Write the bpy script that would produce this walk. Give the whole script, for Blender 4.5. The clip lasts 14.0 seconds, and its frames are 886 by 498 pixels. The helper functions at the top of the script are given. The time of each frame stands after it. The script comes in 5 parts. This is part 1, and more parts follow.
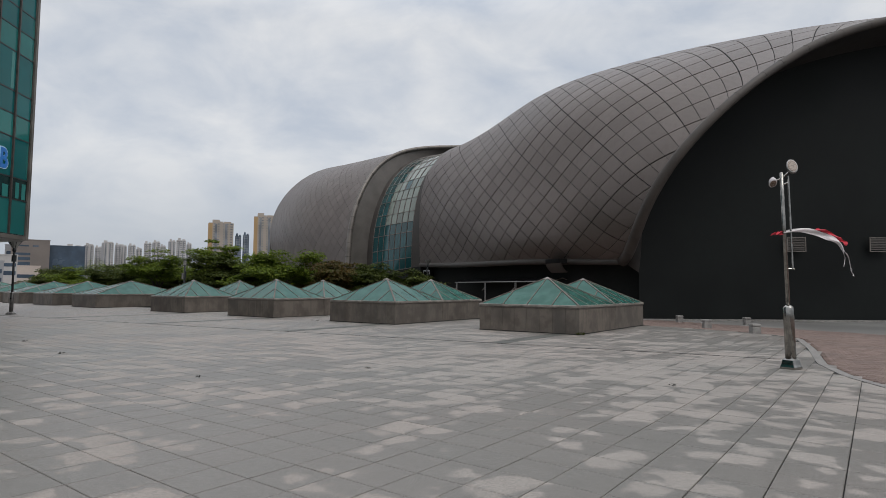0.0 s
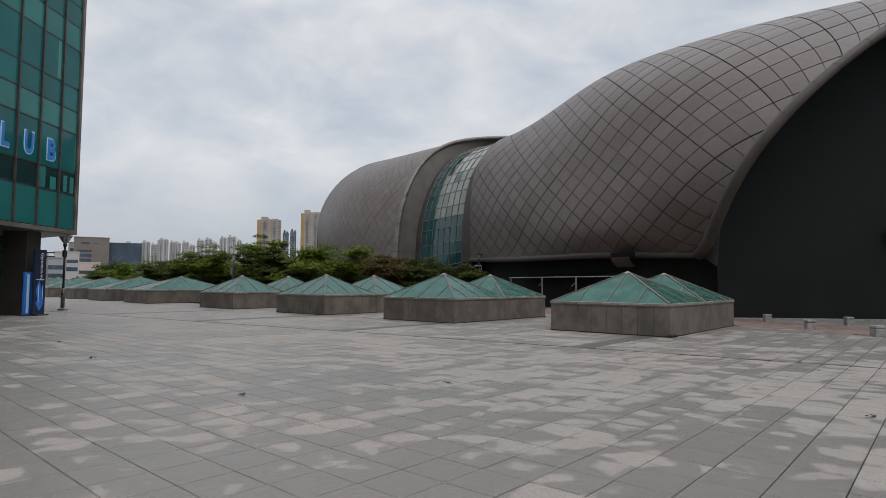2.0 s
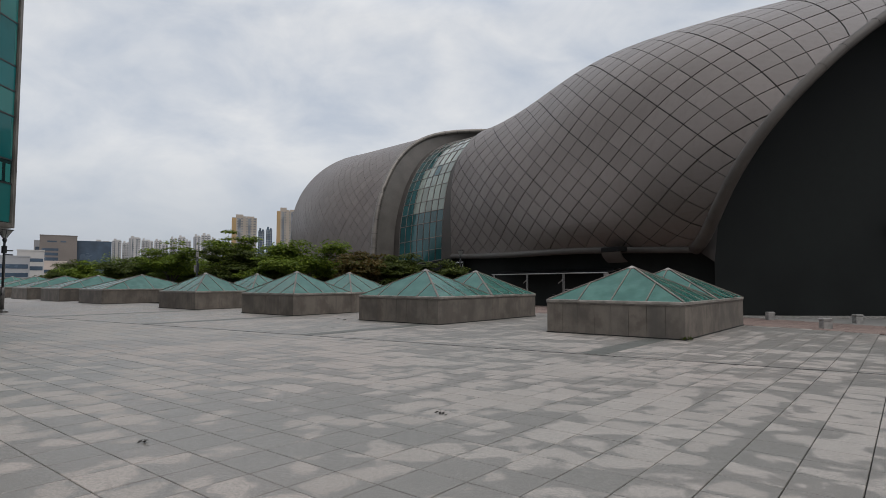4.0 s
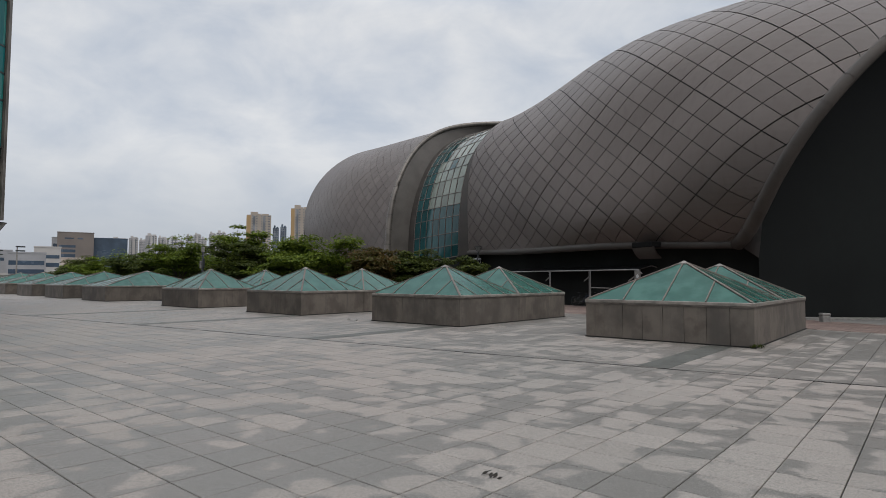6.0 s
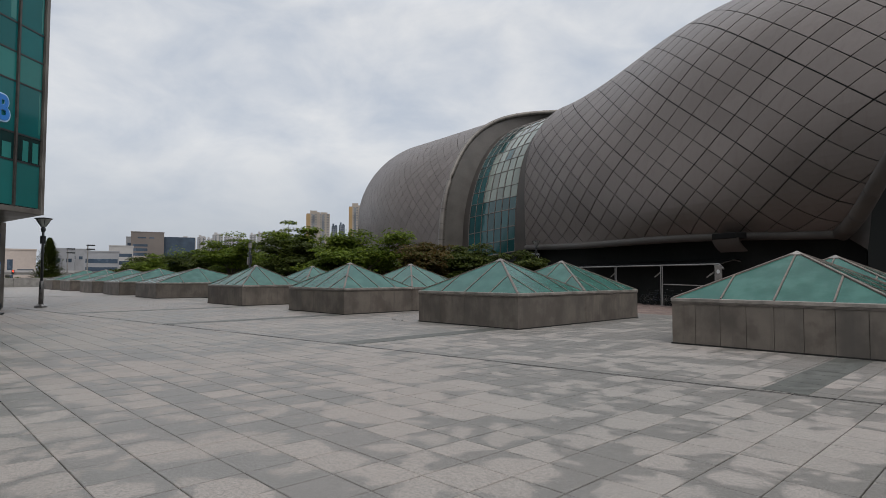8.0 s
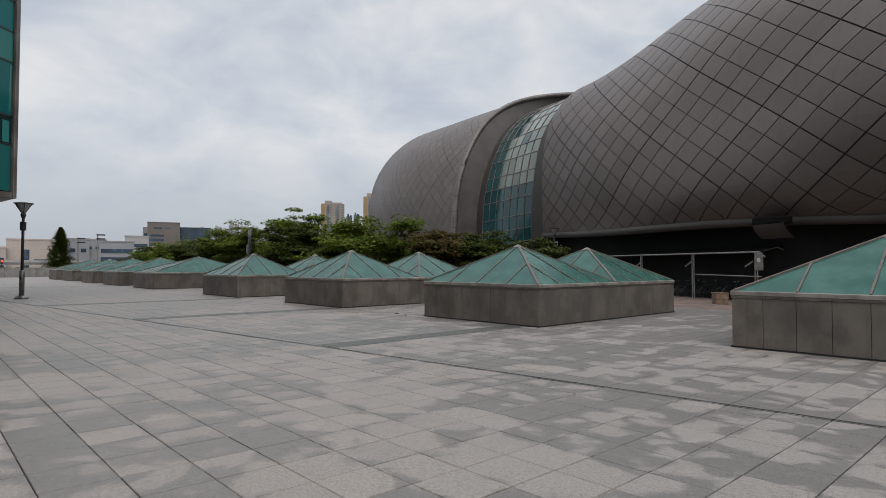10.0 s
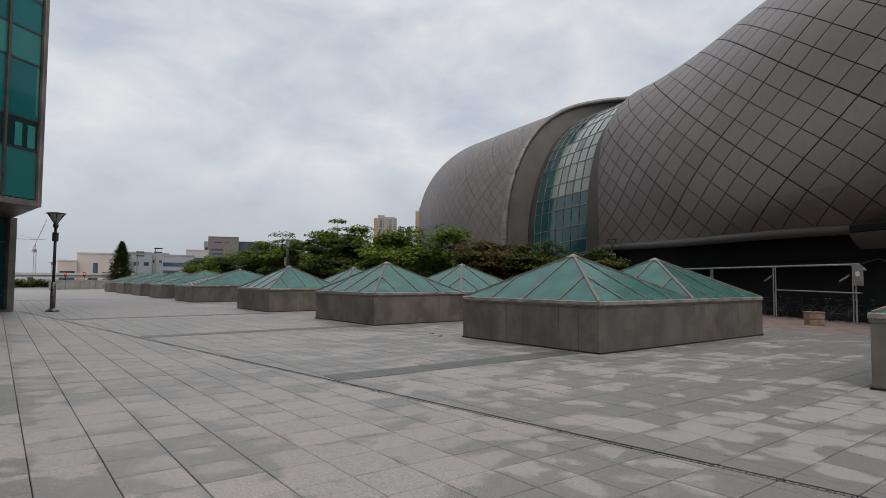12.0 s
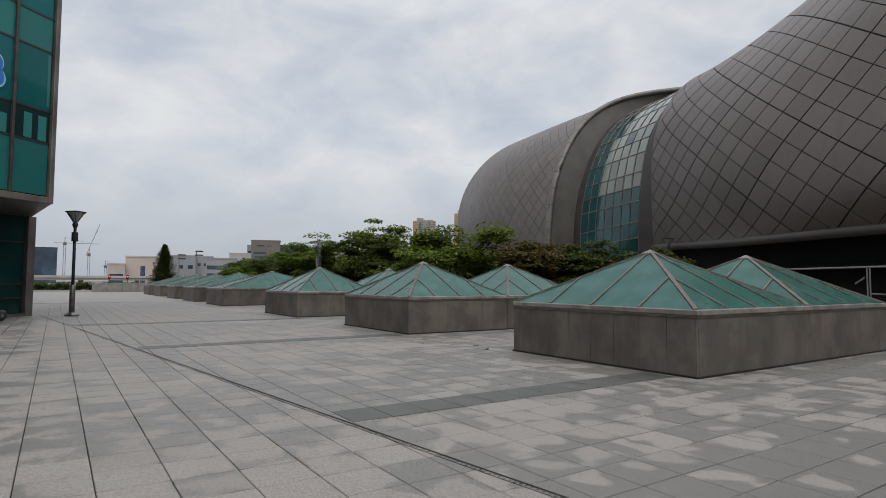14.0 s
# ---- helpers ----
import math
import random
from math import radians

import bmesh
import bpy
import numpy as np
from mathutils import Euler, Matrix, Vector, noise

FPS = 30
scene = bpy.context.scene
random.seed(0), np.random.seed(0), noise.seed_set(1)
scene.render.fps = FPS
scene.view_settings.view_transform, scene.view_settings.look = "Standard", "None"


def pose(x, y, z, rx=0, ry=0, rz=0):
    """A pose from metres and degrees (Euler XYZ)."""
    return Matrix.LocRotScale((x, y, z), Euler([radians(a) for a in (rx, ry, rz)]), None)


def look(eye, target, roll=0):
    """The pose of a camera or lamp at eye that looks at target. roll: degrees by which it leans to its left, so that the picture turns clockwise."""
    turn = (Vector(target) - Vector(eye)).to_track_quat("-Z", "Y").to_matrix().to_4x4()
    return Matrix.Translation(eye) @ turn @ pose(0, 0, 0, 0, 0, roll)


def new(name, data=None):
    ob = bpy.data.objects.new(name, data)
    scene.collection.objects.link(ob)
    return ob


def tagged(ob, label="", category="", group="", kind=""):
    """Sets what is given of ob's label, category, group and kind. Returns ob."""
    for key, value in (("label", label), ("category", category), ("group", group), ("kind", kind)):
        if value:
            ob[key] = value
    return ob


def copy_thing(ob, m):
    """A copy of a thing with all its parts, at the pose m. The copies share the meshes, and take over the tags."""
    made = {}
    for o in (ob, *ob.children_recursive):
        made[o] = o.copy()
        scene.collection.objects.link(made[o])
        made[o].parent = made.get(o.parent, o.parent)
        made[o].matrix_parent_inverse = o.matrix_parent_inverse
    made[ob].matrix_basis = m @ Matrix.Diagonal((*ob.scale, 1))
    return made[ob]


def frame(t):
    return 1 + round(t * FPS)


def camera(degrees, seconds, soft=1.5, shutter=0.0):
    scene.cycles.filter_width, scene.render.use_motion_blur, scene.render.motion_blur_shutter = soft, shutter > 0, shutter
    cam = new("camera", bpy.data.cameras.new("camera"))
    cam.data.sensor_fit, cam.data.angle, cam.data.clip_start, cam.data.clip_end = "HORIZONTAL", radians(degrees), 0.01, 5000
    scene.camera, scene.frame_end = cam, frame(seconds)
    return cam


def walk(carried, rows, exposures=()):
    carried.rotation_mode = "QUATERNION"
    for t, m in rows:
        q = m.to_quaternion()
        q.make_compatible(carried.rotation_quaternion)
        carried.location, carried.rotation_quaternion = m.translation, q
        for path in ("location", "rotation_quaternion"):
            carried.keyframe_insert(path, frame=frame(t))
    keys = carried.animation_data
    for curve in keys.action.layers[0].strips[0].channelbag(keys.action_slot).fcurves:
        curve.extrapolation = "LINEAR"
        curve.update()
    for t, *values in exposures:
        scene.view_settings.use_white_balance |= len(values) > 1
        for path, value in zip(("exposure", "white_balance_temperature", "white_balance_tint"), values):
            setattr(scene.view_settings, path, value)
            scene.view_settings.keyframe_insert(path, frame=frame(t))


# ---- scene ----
cam = camera(74.9, 14.0, soft=0.65)
PATH = [
    (0, (-0.009, -0.063, 1.772), (-1.202, 1.537, 1.906), 0.3),
    (0.5, (-0.51, 0.271, 1.766), (-1.74, 1.843, 1.896), 0.5),
    (1, (-1.045, 0.599, 1.757), (-2.318, 2.137, 1.885), 0.4),
    (1.5, (-1.602, 0.925, 1.753), (-2.903, 2.439, 1.882), 0.3),
    (2, (-2.123, 1.29, 1.768), (-3.433, 2.796, 1.886), 0.3),
    (2.5, (-2.615, 1.648, 1.767), (-3.922, 3.157, 1.884), 0.3),
    (3, (-3.077, 2.14, 1.754), (-4.366, 3.666, 1.866), 0.2),
    (5.5, (-5.25, 4.412, 1.705), (-6.48, 5.985, 1.822), -0.0),
    (6, (-5.699, 4.803, 1.7), (-6.987, 6.329, 1.803), 0.2),
    (6.5, (-6.119, 5.287, 1.684), (-7.459, 6.769, 1.782), 0.1),
    (7, (-6.546, 5.801, 1.673), (-7.921, 7.25, 1.78), 0.0),
    (7.5, (-6.926, 6.31, 1.669), (-8.326, 7.734, 1.773), 0.1),
    (8, (-7.324, 6.808, 1.654), (-8.755, 8.203, 1.746), 0.1),
    (10.5, (-9.471, 9.266, 1.588), (-10.943, 10.62, 1.641), 0.1),
    (11, (-9.847, 9.755, 1.562), (-11.333, 11.092, 1.617), 0.1),
    (11.5, (-10.255, 10.236, 1.533), (-11.786, 11.521, 1.62), 0.1),
    (12, (-10.708, 10.684, 1.567), (-12.289, 11.903, 1.673), 0.3),
    (12.5, (-11.23, 11.09, 1.539), (-12.856, 12.248, 1.664), 0.4),
    (13, (-11.763, 11.507, 1.534), (-13.422, 12.615, 1.673), 0.4),
    (13.5, (-12.352, 11.811, 1.542), (-14.021, 12.903, 1.678), 0.3),
    (14, (-12.87, 12.146, 1.548), (-14.53, 13.256, 1.663), 0.3),
]
walk(cam, [(t, look(eye, target, roll)) for t, eye, target, roll in PATH])

# ---- world, sun, exposure ----
world = bpy.data.worlds.new("overcast_sky")
scene.world = world
world.use_nodes = True
wn, wl = world.node_tree.nodes, world.node_tree.links
wn.clear()
SUN_ELEV, SUN_AZ = radians(52), radians(115)


w_sky = wn.new("ShaderNodeTexSky")
w_sky.sky_type = "NISHITA"
w_sky.sun_disc = False
w_sky.sun_elevation, w_sky.sun_rotation = SUN_ELEV, SUN_AZ
w_sky.dust_density = 3.0
w_co = wn.new("ShaderNodeTexCoord")
w_map = wn.new("ShaderNodeMapping")
w_map.inputs["Scale"].default_value = (1.0, 1.0, 1.9)
w_map.inputs["Location"].default_value = (0.35, 0.2, 0.1)
wl.new(w_co.outputs["Generated"], w_map.inputs["Vector"])
w_n1 = wn.new("ShaderNodeTexNoise")
w_n1.inputs["Scale"].default_value = 5.2
w_n1.inputs["Detail"].default_value = 9.0
w_n1.inputs["Roughness"].default_value = 0.54
w_n1.inputs["Distortion"].default_value = 0.3
wl.new(w_map.outputs["Vector"], w_n1.inputs["Vector"])
w_ramp = wn.new("ShaderNodeValToRGB")
w_ramp.color_ramp.elements[0].position = 0.33
w_ramp.color_ramp.elements[0].color = (5.4, 5.9, 6.7, 1)
w_ramp.color_ramp.elements[1].position = 0.66
w_ramp.color_ramp.elements[1].color = (8.0, 8.08, 8.2, 1)
wl.new(w_n1.outputs["Fac"], w_ramp.inputs["Fac"])
w_sep = wn.new("ShaderNodeSeparateXYZ")
wl.new(w_co.outputs["Generated"], w_sep.inputs["Vector"])
w_hz = wn.new("ShaderNodeMapRange")
w_hz.inputs["From Min"].default_value = 0.0
w_hz.inputs["From Max"].default_value = 0.22
wl.new(w_sep.outputs["Z"], w_hz.inputs["Value"])
w_mix = wn.new("ShaderNodeMixRGB")
w_mix.inputs["Color1"].default_value = (4.5, 4.9, 5.55, 1)
wl.new(w_hz.outputs["Result"], w_mix.inputs["Fac"])
wl.new(w_ramp.outputs["Color"], w_mix.inputs["Color2"])
w_mix2 = wn.new("ShaderNodeMixRGB")
w_mix2.inputs["Fac"].default_value = 0.9
wl.new(w_sky.outputs["Color"], w_mix2.inputs["Color1"])
wl.new(w_mix.outputs["Color"], w_mix2.inputs["Color2"])
w_bg = wn.new("ShaderNodeBackground")
w_bg.inputs["Strength"].default_value = 0.1
w_zen = wn.new("ShaderNodeMapRange")
w_zen.inputs["From Min"].default_value = 0.42
w_zen.inputs["From Max"].default_value = 1.0
w_zen.inputs["To Min"].default_value = 1.0
w_zen.inputs["To Max"].default_value = 2.3
wl.new(w_sep.outputs["Z"], w_zen.inputs["Value"])
w_mul = wn.new("ShaderNodeVectorMath")
w_mul.operation = "SCALE"
wl.new(w_mix2.outputs["Color"], w_mul.inputs[0])
wl.new(w_zen.outputs["Result"], w_mul.inputs["Scale"])
wl.new(w_mul.outputs["Vector"], w_bg.inputs["Color"])
w_out = wn.new("ShaderNodeOutputWorld")
wl.new(w_bg.outputs["Background"], w_out.inputs["Surface"])

sun = new("sun", bpy.data.lights.new("sun", "SUN"))
sun.data.energy = 0.78
sun.data.angle = radians(30)
sun.data.color = (1.0, 0.96, 0.9)
sun.matrix_world = look((0, 0, 60), (math.sin(SUN_AZ) * -60, math.cos(SUN_AZ) * -60, 60 - 60 * math.tan(SUN_ELEV)))


# ---- materials ----
class Mat:
    """A small builder for node materials."""

    def __init__(self, name, base=(0.5, 0.5, 0.5), rough=0.6, metal=0.0, spec=0.5):
        self.m = bpy.data.materials.new(name)
        self.m.use_nodes = True
        self.n, self.l = self.m.node_tree.nodes, self.m.node_tree.links
        self.b = self.n["Principled BSDF"]
        self.b.inputs["Base Color"].default_value = (*base, 1)
        self.b.inputs["Roughness"].default_value = rough
        self.b.inputs["Metallic"].default_value = metal
        self.b.inputs["Specular IOR Level"].default_value = spec
        self.geo = self.n.new("ShaderNodeNewGeometry")
        self.info = self.n.new("ShaderNodeObjectInfo")
        self.tex = self.n.new("ShaderNodeTexCoord")

    def pos(self, kind="world", scale=(1, 1, 1)):
        out = self.geo.outputs["Position"] if kind == "world" else self.tex.outputs["Object"]
        mp = self.n.new("ShaderNodeMapping")
        mp.inputs["Scale"].default_value = scale
        self.l.new(out, mp.inputs["Vector"])
        return mp.outputs["Vector"]

    def noise(self, scale, detail=4, rough=0.55, vec=None, dist=0.0):
        t = self.n.new("ShaderNodeTexNoise")
        t.inputs["Scale"].default_value = scale
        t.inputs["Detail"].default_value = detail
        t.inputs["Roughness"].default_value = rough
        t.inputs["Distortion"].default_value = dist
        self.l.new(vec or self.pos(), t.inputs["Vector"])
        return t.outputs["Fac"]

    def math(self, op, a, b=0.0):
        t = self.n.new("ShaderNodeMath")
        t.operation = op
        for i, v in enumerate((a, b)):
            if isinstance(v, (int, float)):
                t.inputs[i].default_value = v
            else:
                self.l.new(v, t.inputs[i])
        return t.outputs[0]

    def rand(self):
        """One number a piece: by object and by island."""
        s = self.math("ADD", self.info.outputs["Random"], self.geo.outputs["Random Per Island"])
        return self.math("FRACT", s)

    def span(self, v, lo, hi, a=0.0, b=1.0, smooth=True):
        t = self.n.new("ShaderNodeMapRange")
        t.interpolation_type = "SMOOTHSTEP" if smooth else "LINEAR"
        for k, x in (("From Min", lo), ("From Max", hi), ("To Min", a), ("To Max", b)):
            t.inputs[k].default_value = x
        self.l.new(v, t.inputs["Value"])
        return t.outputs["Result"]

    def mix(self, fac, c1, c2, blend="MIX"):
        t = self.n.new("ShaderNodeMixRGB")
        t.blend_type = blend
        for k, v in (("Fac", fac), ("Color1", c1), ("Color2", c2)):
            if isinstance(v, (int, float)):
                t.inputs[k].default_value = v
            elif isinstance(v, tuple):
                t.inputs[k].default_value = (*v, 1)
            else:
                self.l.new(v, t.inputs[k])
        return t.outputs["Color"]

    def color(self, v):
        self.l.new(v, self.b.inputs["Base Color"])
        return self

    def roughness(self, v):
        self.l.new(v, self.b.inputs["Roughness"])
        return self

    def bump(self, v, strength=0.3, dist=0.01):
        t = self.n.new("ShaderNodeBump")
        t.inputs["Strength"].default_value = strength
        t.inputs["Distance"].default_value = dist
        self.l.new(v, t.inputs["Height"])
        self.l.new(t.outputs["Normal"], self.b.inputs["Normal"])
        return self


def simple(name, base, rough=0.6, metal=0.0, var=0.15, scale=3.0, bump=0.1):
    """A painted or plain surface with two scales of mottling."""
    k = Mat(name, base, rough, metal)
    n1 = k.noise(scale, 5)
    n2 = k.noise(scale * 14, 3)
    dark = tuple(c * (1 - var * 1.6) for c in base)
    lite = tuple(min(1, c * (1 + var)) for c in base)
    col = k.mix(k.span(n1, 0.3, 0.7), dark, lite)
    col = k.mix(k.math("MULTIPLY", k.span(n2, 0.35, 0.75), 0.25), col, tuple(c * 0.7 for c in base))
    k.color(col)
    k.roughness(k.span(n1, 0.3, 0.7, max(0.03, rough - 0.08), min(1, rough + 0.1)))
    if bump:
        k.bump(n2, bump, 0.01)
    return k.m


def paving_material():
    """Flamed granite paving, half dried after rain."""
    k = Mat("wet_granite", rough=0.55)
    r = k.rand()
    off = k.n.new("ShaderNodeVectorMath")
    off.operation = "MULTIPLY_ADD"
    comb = k.n.new("ShaderNodeCombineXYZ")
    k.l.new(r, comb.inputs[0])
    k.l.new(k.math("FRACT", k.math("MULTIPLY", r, 7.31)), comb.inputs[1])
    k.l.new(comb.outputs[0], off.inputs[0])
    off.inputs[1].default_value = (0.3, 0.3, 0.0)
    k.l.new(k.geo.outputs["Position"], off.inputs[2])
    big = k.noise(0.42, 3, 0.5, k.pos())
    patch = k.noise(1.7, 3, 0.5, off.outputs[0], 0.3)
    w = k.math("ADD", k.math("MULTIPLY", big, 0.55), k.math("MULTIPLY", patch, 0.75))
    w = k.math("ADD", w, k.math("MULTIPLY", r, 0.08))
    sep = k.n.new("ShaderNodeSeparateXYZ")
    k.l.new(k.geo.outputs["Position"], sep.inputs[0])
    px, py = sep.outputs["X"], sep.outputs["Y"]
    w = k.math("ADD", w, k.span(py, 2.0, 12.5, 0.06, -0.052))
    w = k.math("ADD", w, k.span(py, 19.5, 22.5, 0.0, 0.03))
    w = k.math("ADD", w, k.math("MULTIPLY", k.span(py, 16.2, 19.0, 0.0, 0.06), k.span(px, -30.0, -22.0)))
    # slabs dry from the middle, so damp hangs on along the joints
    fx = k.math("FRACT", k.math("MULTIPLY", k.math("SUBTRACT", px, 0.23), 2.0))
    fy = k.math("FRACT", k.math("MULTIPLY", k.math("SUBTRACT", py, 0.44), 2.0))
    ex = k.math("MINIMUM", fx, k.math("MULTIPLY", k.math("SUBTRACT", 1.0, fx), 0.55))
    ey = k.math("MINIMUM", k.math("MULTIPLY", fy, 0.6), k.math("SUBTRACT", 1.0, fy))
    w = k.math("ADD", w, k.span(k.math("MINIMUM", ex, ey), 0.0, 0.3, 0.055, -0.015))
    # and beside the drain
    dd = k.math("SUBTRACT", k.math("SUBTRACT", py, k.math("MULTIPLY", px, 0.129)), 17.298)
    w = k.math("ADD", w, k.math("MULTIPLY", k.span(dd, -0.05, 0.02), k.span(dd, 0.3, 0.5, 0.09, 0.0)))
    fray = k.noise(30, 3, 0.7)
    w = k.math("ADD", w, k.math("MULTIPLY", k.math("SUBTRACT", fray, 0.5), 0.05))
    wet = k.span(w, 0.664, 0.716)
    grain = k.noise(48, 4, 0.85)
    speck = k.noise(140, 2, 0.7)
    tone = k.noise(0.16, 3, 0.5)
    dry = k.mix(k.span(tone, 0.35, 0.65), (0.28, 0.253, 0.226), (0.302, 0.257, 0.226))
    dry = k.mix(k.math("MULTIPLY", r, 0.5), dry, (0.21, 0.186, 0.163))
    damp = k.mix(k.span(tone, 0.35, 0.65), (0.139, 0.129, 0.115), (0.154, 0.133, 0.116))
    damp = k.mix(k.math("MULTIPLY", r, 0.45), damp, (0.112, 0.109, 0.096))
    col = k.mix(wet, dry, damp)
    col = k.mix(k.math("MULTIPLY", k.span(grain, 0.45, 0.6), 0.62), col, (0.105, 0.1, 0.094))
    col = k.mix(k.math("MULTIPLY", k.span(speck, 0.52, 0.66), 0.5), col, (0.5, 0.48, 0.45))
    k.color(col)
    k.roughness(k.math("SUBTRACT", k.span(grain, 0.3, 0.7, 0.62, 0.72), k.math("MULTIPLY", wet, 0.2)))
    k.bump(grain, 0.25, 0.003)
    return k.m


def slab_material():
    """Weathered granite facing with rain streaks."""
    k = Mat("granite_facing", rough=0.75)
    r = k.rand()
    streak = k.noise(1.0, 4, 0.55, k.pos("world", (1.5, 1.5, 1.1)))
    fine = k.noise(1.0, 4, 0.6, k.pos("world", (13.0, 13.0, 0.7)))
    grain = k.noise(150, 2, 0.7)
    blot = k.noise(1.6, 4)
    col = k.mix(k.span(streak, 0.3, 0.7), (0.07, 0.058, 0.048), (0.148, 0.123, 0.101))
    drip = k.noise(1.0, 5, 0.65, k.pos("world", (5.5, 5.5, 0.35)))
    col = k.mix(k.math("MULTIPLY", k.span(drip, 0.5, 0.68), 0.45), col, (0.06, 0.05, 0.043))
    col = k.mix(k.math("MULTIPLY", k.span(fine, 0.55, 0.85), 0.25), col, (0.14, 0.125, 0.11))
    col = k.mix(k.math("MULTIPLY", k.span(blot, 0.5, 0.64), 0.6), col, (0.07, 0.055, 0.045))
    col = k.mix(k.math("MULTIPLY", r, 0.25), col, (0.09, 0.083, 0.075))
    col = k.mix(k.math("MULTIPLY", k.span(grain, 0.5, 0.75), 0.35), col, (0.065, 0.06, 0.055))
    k.color(col).bump(grain, 0.2, 0.003)
    return k.m


def patina_glass():
    """Dusty sea-green skylight glass."""
    k = Mat("skylight_glass", rough=0.2, spec=0.12)
    r = k.rand()
    n1 = k.noise(1.5, 5, 0.6)
    n2 = k.noise(7, 4, 0.6)
    col = k.mix(k.span(n1, 0.36, 0.66), (0.018, 0.088, 0.07), (0.045, 0.142, 0.114))
    col = k.mix(k.math("MULTIPLY", r, 0.45), col, (0.03, 0.12, 0.1))
    col = k.mix(k.math("MULTIPLY", k.span(n2, 0.5, 0.75), 0.1), col, (0.1, 0.155, 0.135))
    k.color(col).roughness(k.span(n2, 0.3, 0.7, 0.12, 0.26))
    k.b.inputs["Transmission Weight"].default_value = 0.12
    return k.m


def facade_glass(name, base, rough=0.06, var=0.4, trans=0.0, spec=0.6):
    k = Mat(name, base, rough, 0.0, spec)
    r = k.rand()
    n1 = k.noise(0.5, 3)
    col = k.mix(r, tuple(c * (1 - var) for c in base), tuple(c * (1 + var) for c in base))
    col = k.mix(k.math("MULTIPLY", k.span(n1, 0.35, 0.7), 0.4), col, tuple(c * 0.6 for c in base))
    k.color(col)
    k.b.inputs["IOR"].default_value = 1.42
    k.b.inputs["Transmission Weight"].default_value = trans
    return k.m


def shell_material():
    """Brown-grey coated metal panels."""
    k = Mat("shell_panel", rough=0.45, metal=0.3)
    r = k.rand()
    n1 = k.noise(0.25, 4)
    rib = k.noise(1.0, 4, 0.6, k.pos("world", (3.0, 3.0, 0.5)))
    fine = k.noise(18, 3, 0.6)
    col = k.mix(r, (0.1, 0.081, 0.071), (0.136, 0.112, 0.1))
    col = k.mix(k.math("MULTIPLY", k.span(n1, 0.3, 0.7), 0.4), col, (0.115, 0.094, 0.083))
    col = k.mix(k.math("MULTIPLY", k.span(rib, 0.45, 0.75), 0.35), col, (0.088, 0.067, 0.057))
    k.b.inputs["IOR"].default_value = 1.38
    k.color(col).roughness(k.span(fine, 0.3, 0.7, 0.36, 0.5)).bump(fine, 0.06, 0.004)
    return k.m


M_PAVE = paving_material()
M_SLAB = slab_material()
M_SKYGLASS = patina_glass()
M_SHELL = shell_material()
M_SEAM = simple("shell_seam", (0.012, 0.011, 0.01), 0.9)
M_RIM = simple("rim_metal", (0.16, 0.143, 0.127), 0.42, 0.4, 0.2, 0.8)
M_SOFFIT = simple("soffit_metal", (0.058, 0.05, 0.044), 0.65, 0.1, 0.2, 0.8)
M_BLACK = simple("black_cladding", (0.018, 0.0195, 0.0185), 0.8, 0.0, 0.25, 0.35, 0.05)
M_BLACK.node_tree.nodes["Principled BSDF"].inputs["Specular IOR Level"].default_value = 0.12
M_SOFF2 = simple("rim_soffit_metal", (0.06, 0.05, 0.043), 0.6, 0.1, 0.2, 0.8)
# near-black brown: the shade behind the rim is put into this colour
M_UNDER_SHADE = simple("rim_underside_shade", (0.022, 0.018, 0.016), 0.7, 0.0, 0.25, 0.8)
M_PIER = simple("pier_cladding", (0.038, 0.033, 0.029), 0.5, 0.1, 0.2, 0.8)
M_ENDWALL = simple("end_wall_cladding", (0.0075, 0.009, 0.0086), 0.6, 0.0, 0.3, 0.2, 0.05)
M_ENDWALL.node_tree.nodes["Principled BSDF"].inputs["Specular IOR Level"].default_value = 0.16
M_REVEAL = simple("reveal_metal", (0.105, 0.095, 0.086), 0.55, 0.2, 0.15, 0.6)
M_DSTEEL = simple("dull_steel", (0.22, 0.21, 0.20), 0.35, 0.8, 0.2, 6)
M_LENS = simple("amber_lens", (0.16, 0.11, 0.08), 0.3, 0.0, 0.3, 30)
M_DARK = simple("dark_interior", (0.008, 0.008, 0.008), 0.9)
M_DARK.node_tree.nodes["Principled BSDF"].inputs["Specular IOR Level"].default_value = 0.1
M_BED = simple("joint_mortar", (0.012, 0.0115, 0.01), 0.95)
M_COPING = simple("pale_coping", (0.26, 0.232, 0.205), 0.5, 0.3, 0.25, 3)
M_DRIP_SHADE = simple("shaded_drip_metal", (0.1, 0.084, 0.072), 0.55, 0.3, 0.3, 4)
M_CHROME = simple("polished_steel", (0.3, 0.29, 0.27), 0.1, 1.0, 0.2, 6)
M_STEEL = simple("stainless_steel", (0.55, 0.54, 0.52), 0.25, 1.0, 0.2, 6)
M_ALU = simple("weathered_aluminium", (0.27, 0.25, 0.23), 0.5, 0.5, 0.2, 4)
M_RIB = simple("skylight_rib", (0.15, 0.122, 0.104), 0.6, 0.2, 0.25, 5)
M_MULL = simple("mullion_bronze", (0.16, 0.14, 0.125), 0.5, 0.3, 0.2, 3)
M_TMULL = simple("tower_mullion_bronze", (0.075, 0.064, 0.058), 0.45, 0.4, 0.2, 3)
M_POLE = simple("black_pole_paint", (0.03, 0.032, 0.034), 0.4, 0.2, 0.2, 6)
M_KERB = simple("granite_kerb", (0.22, 0.208, 0.195), 0.75, 0.0, 0.2, 5)
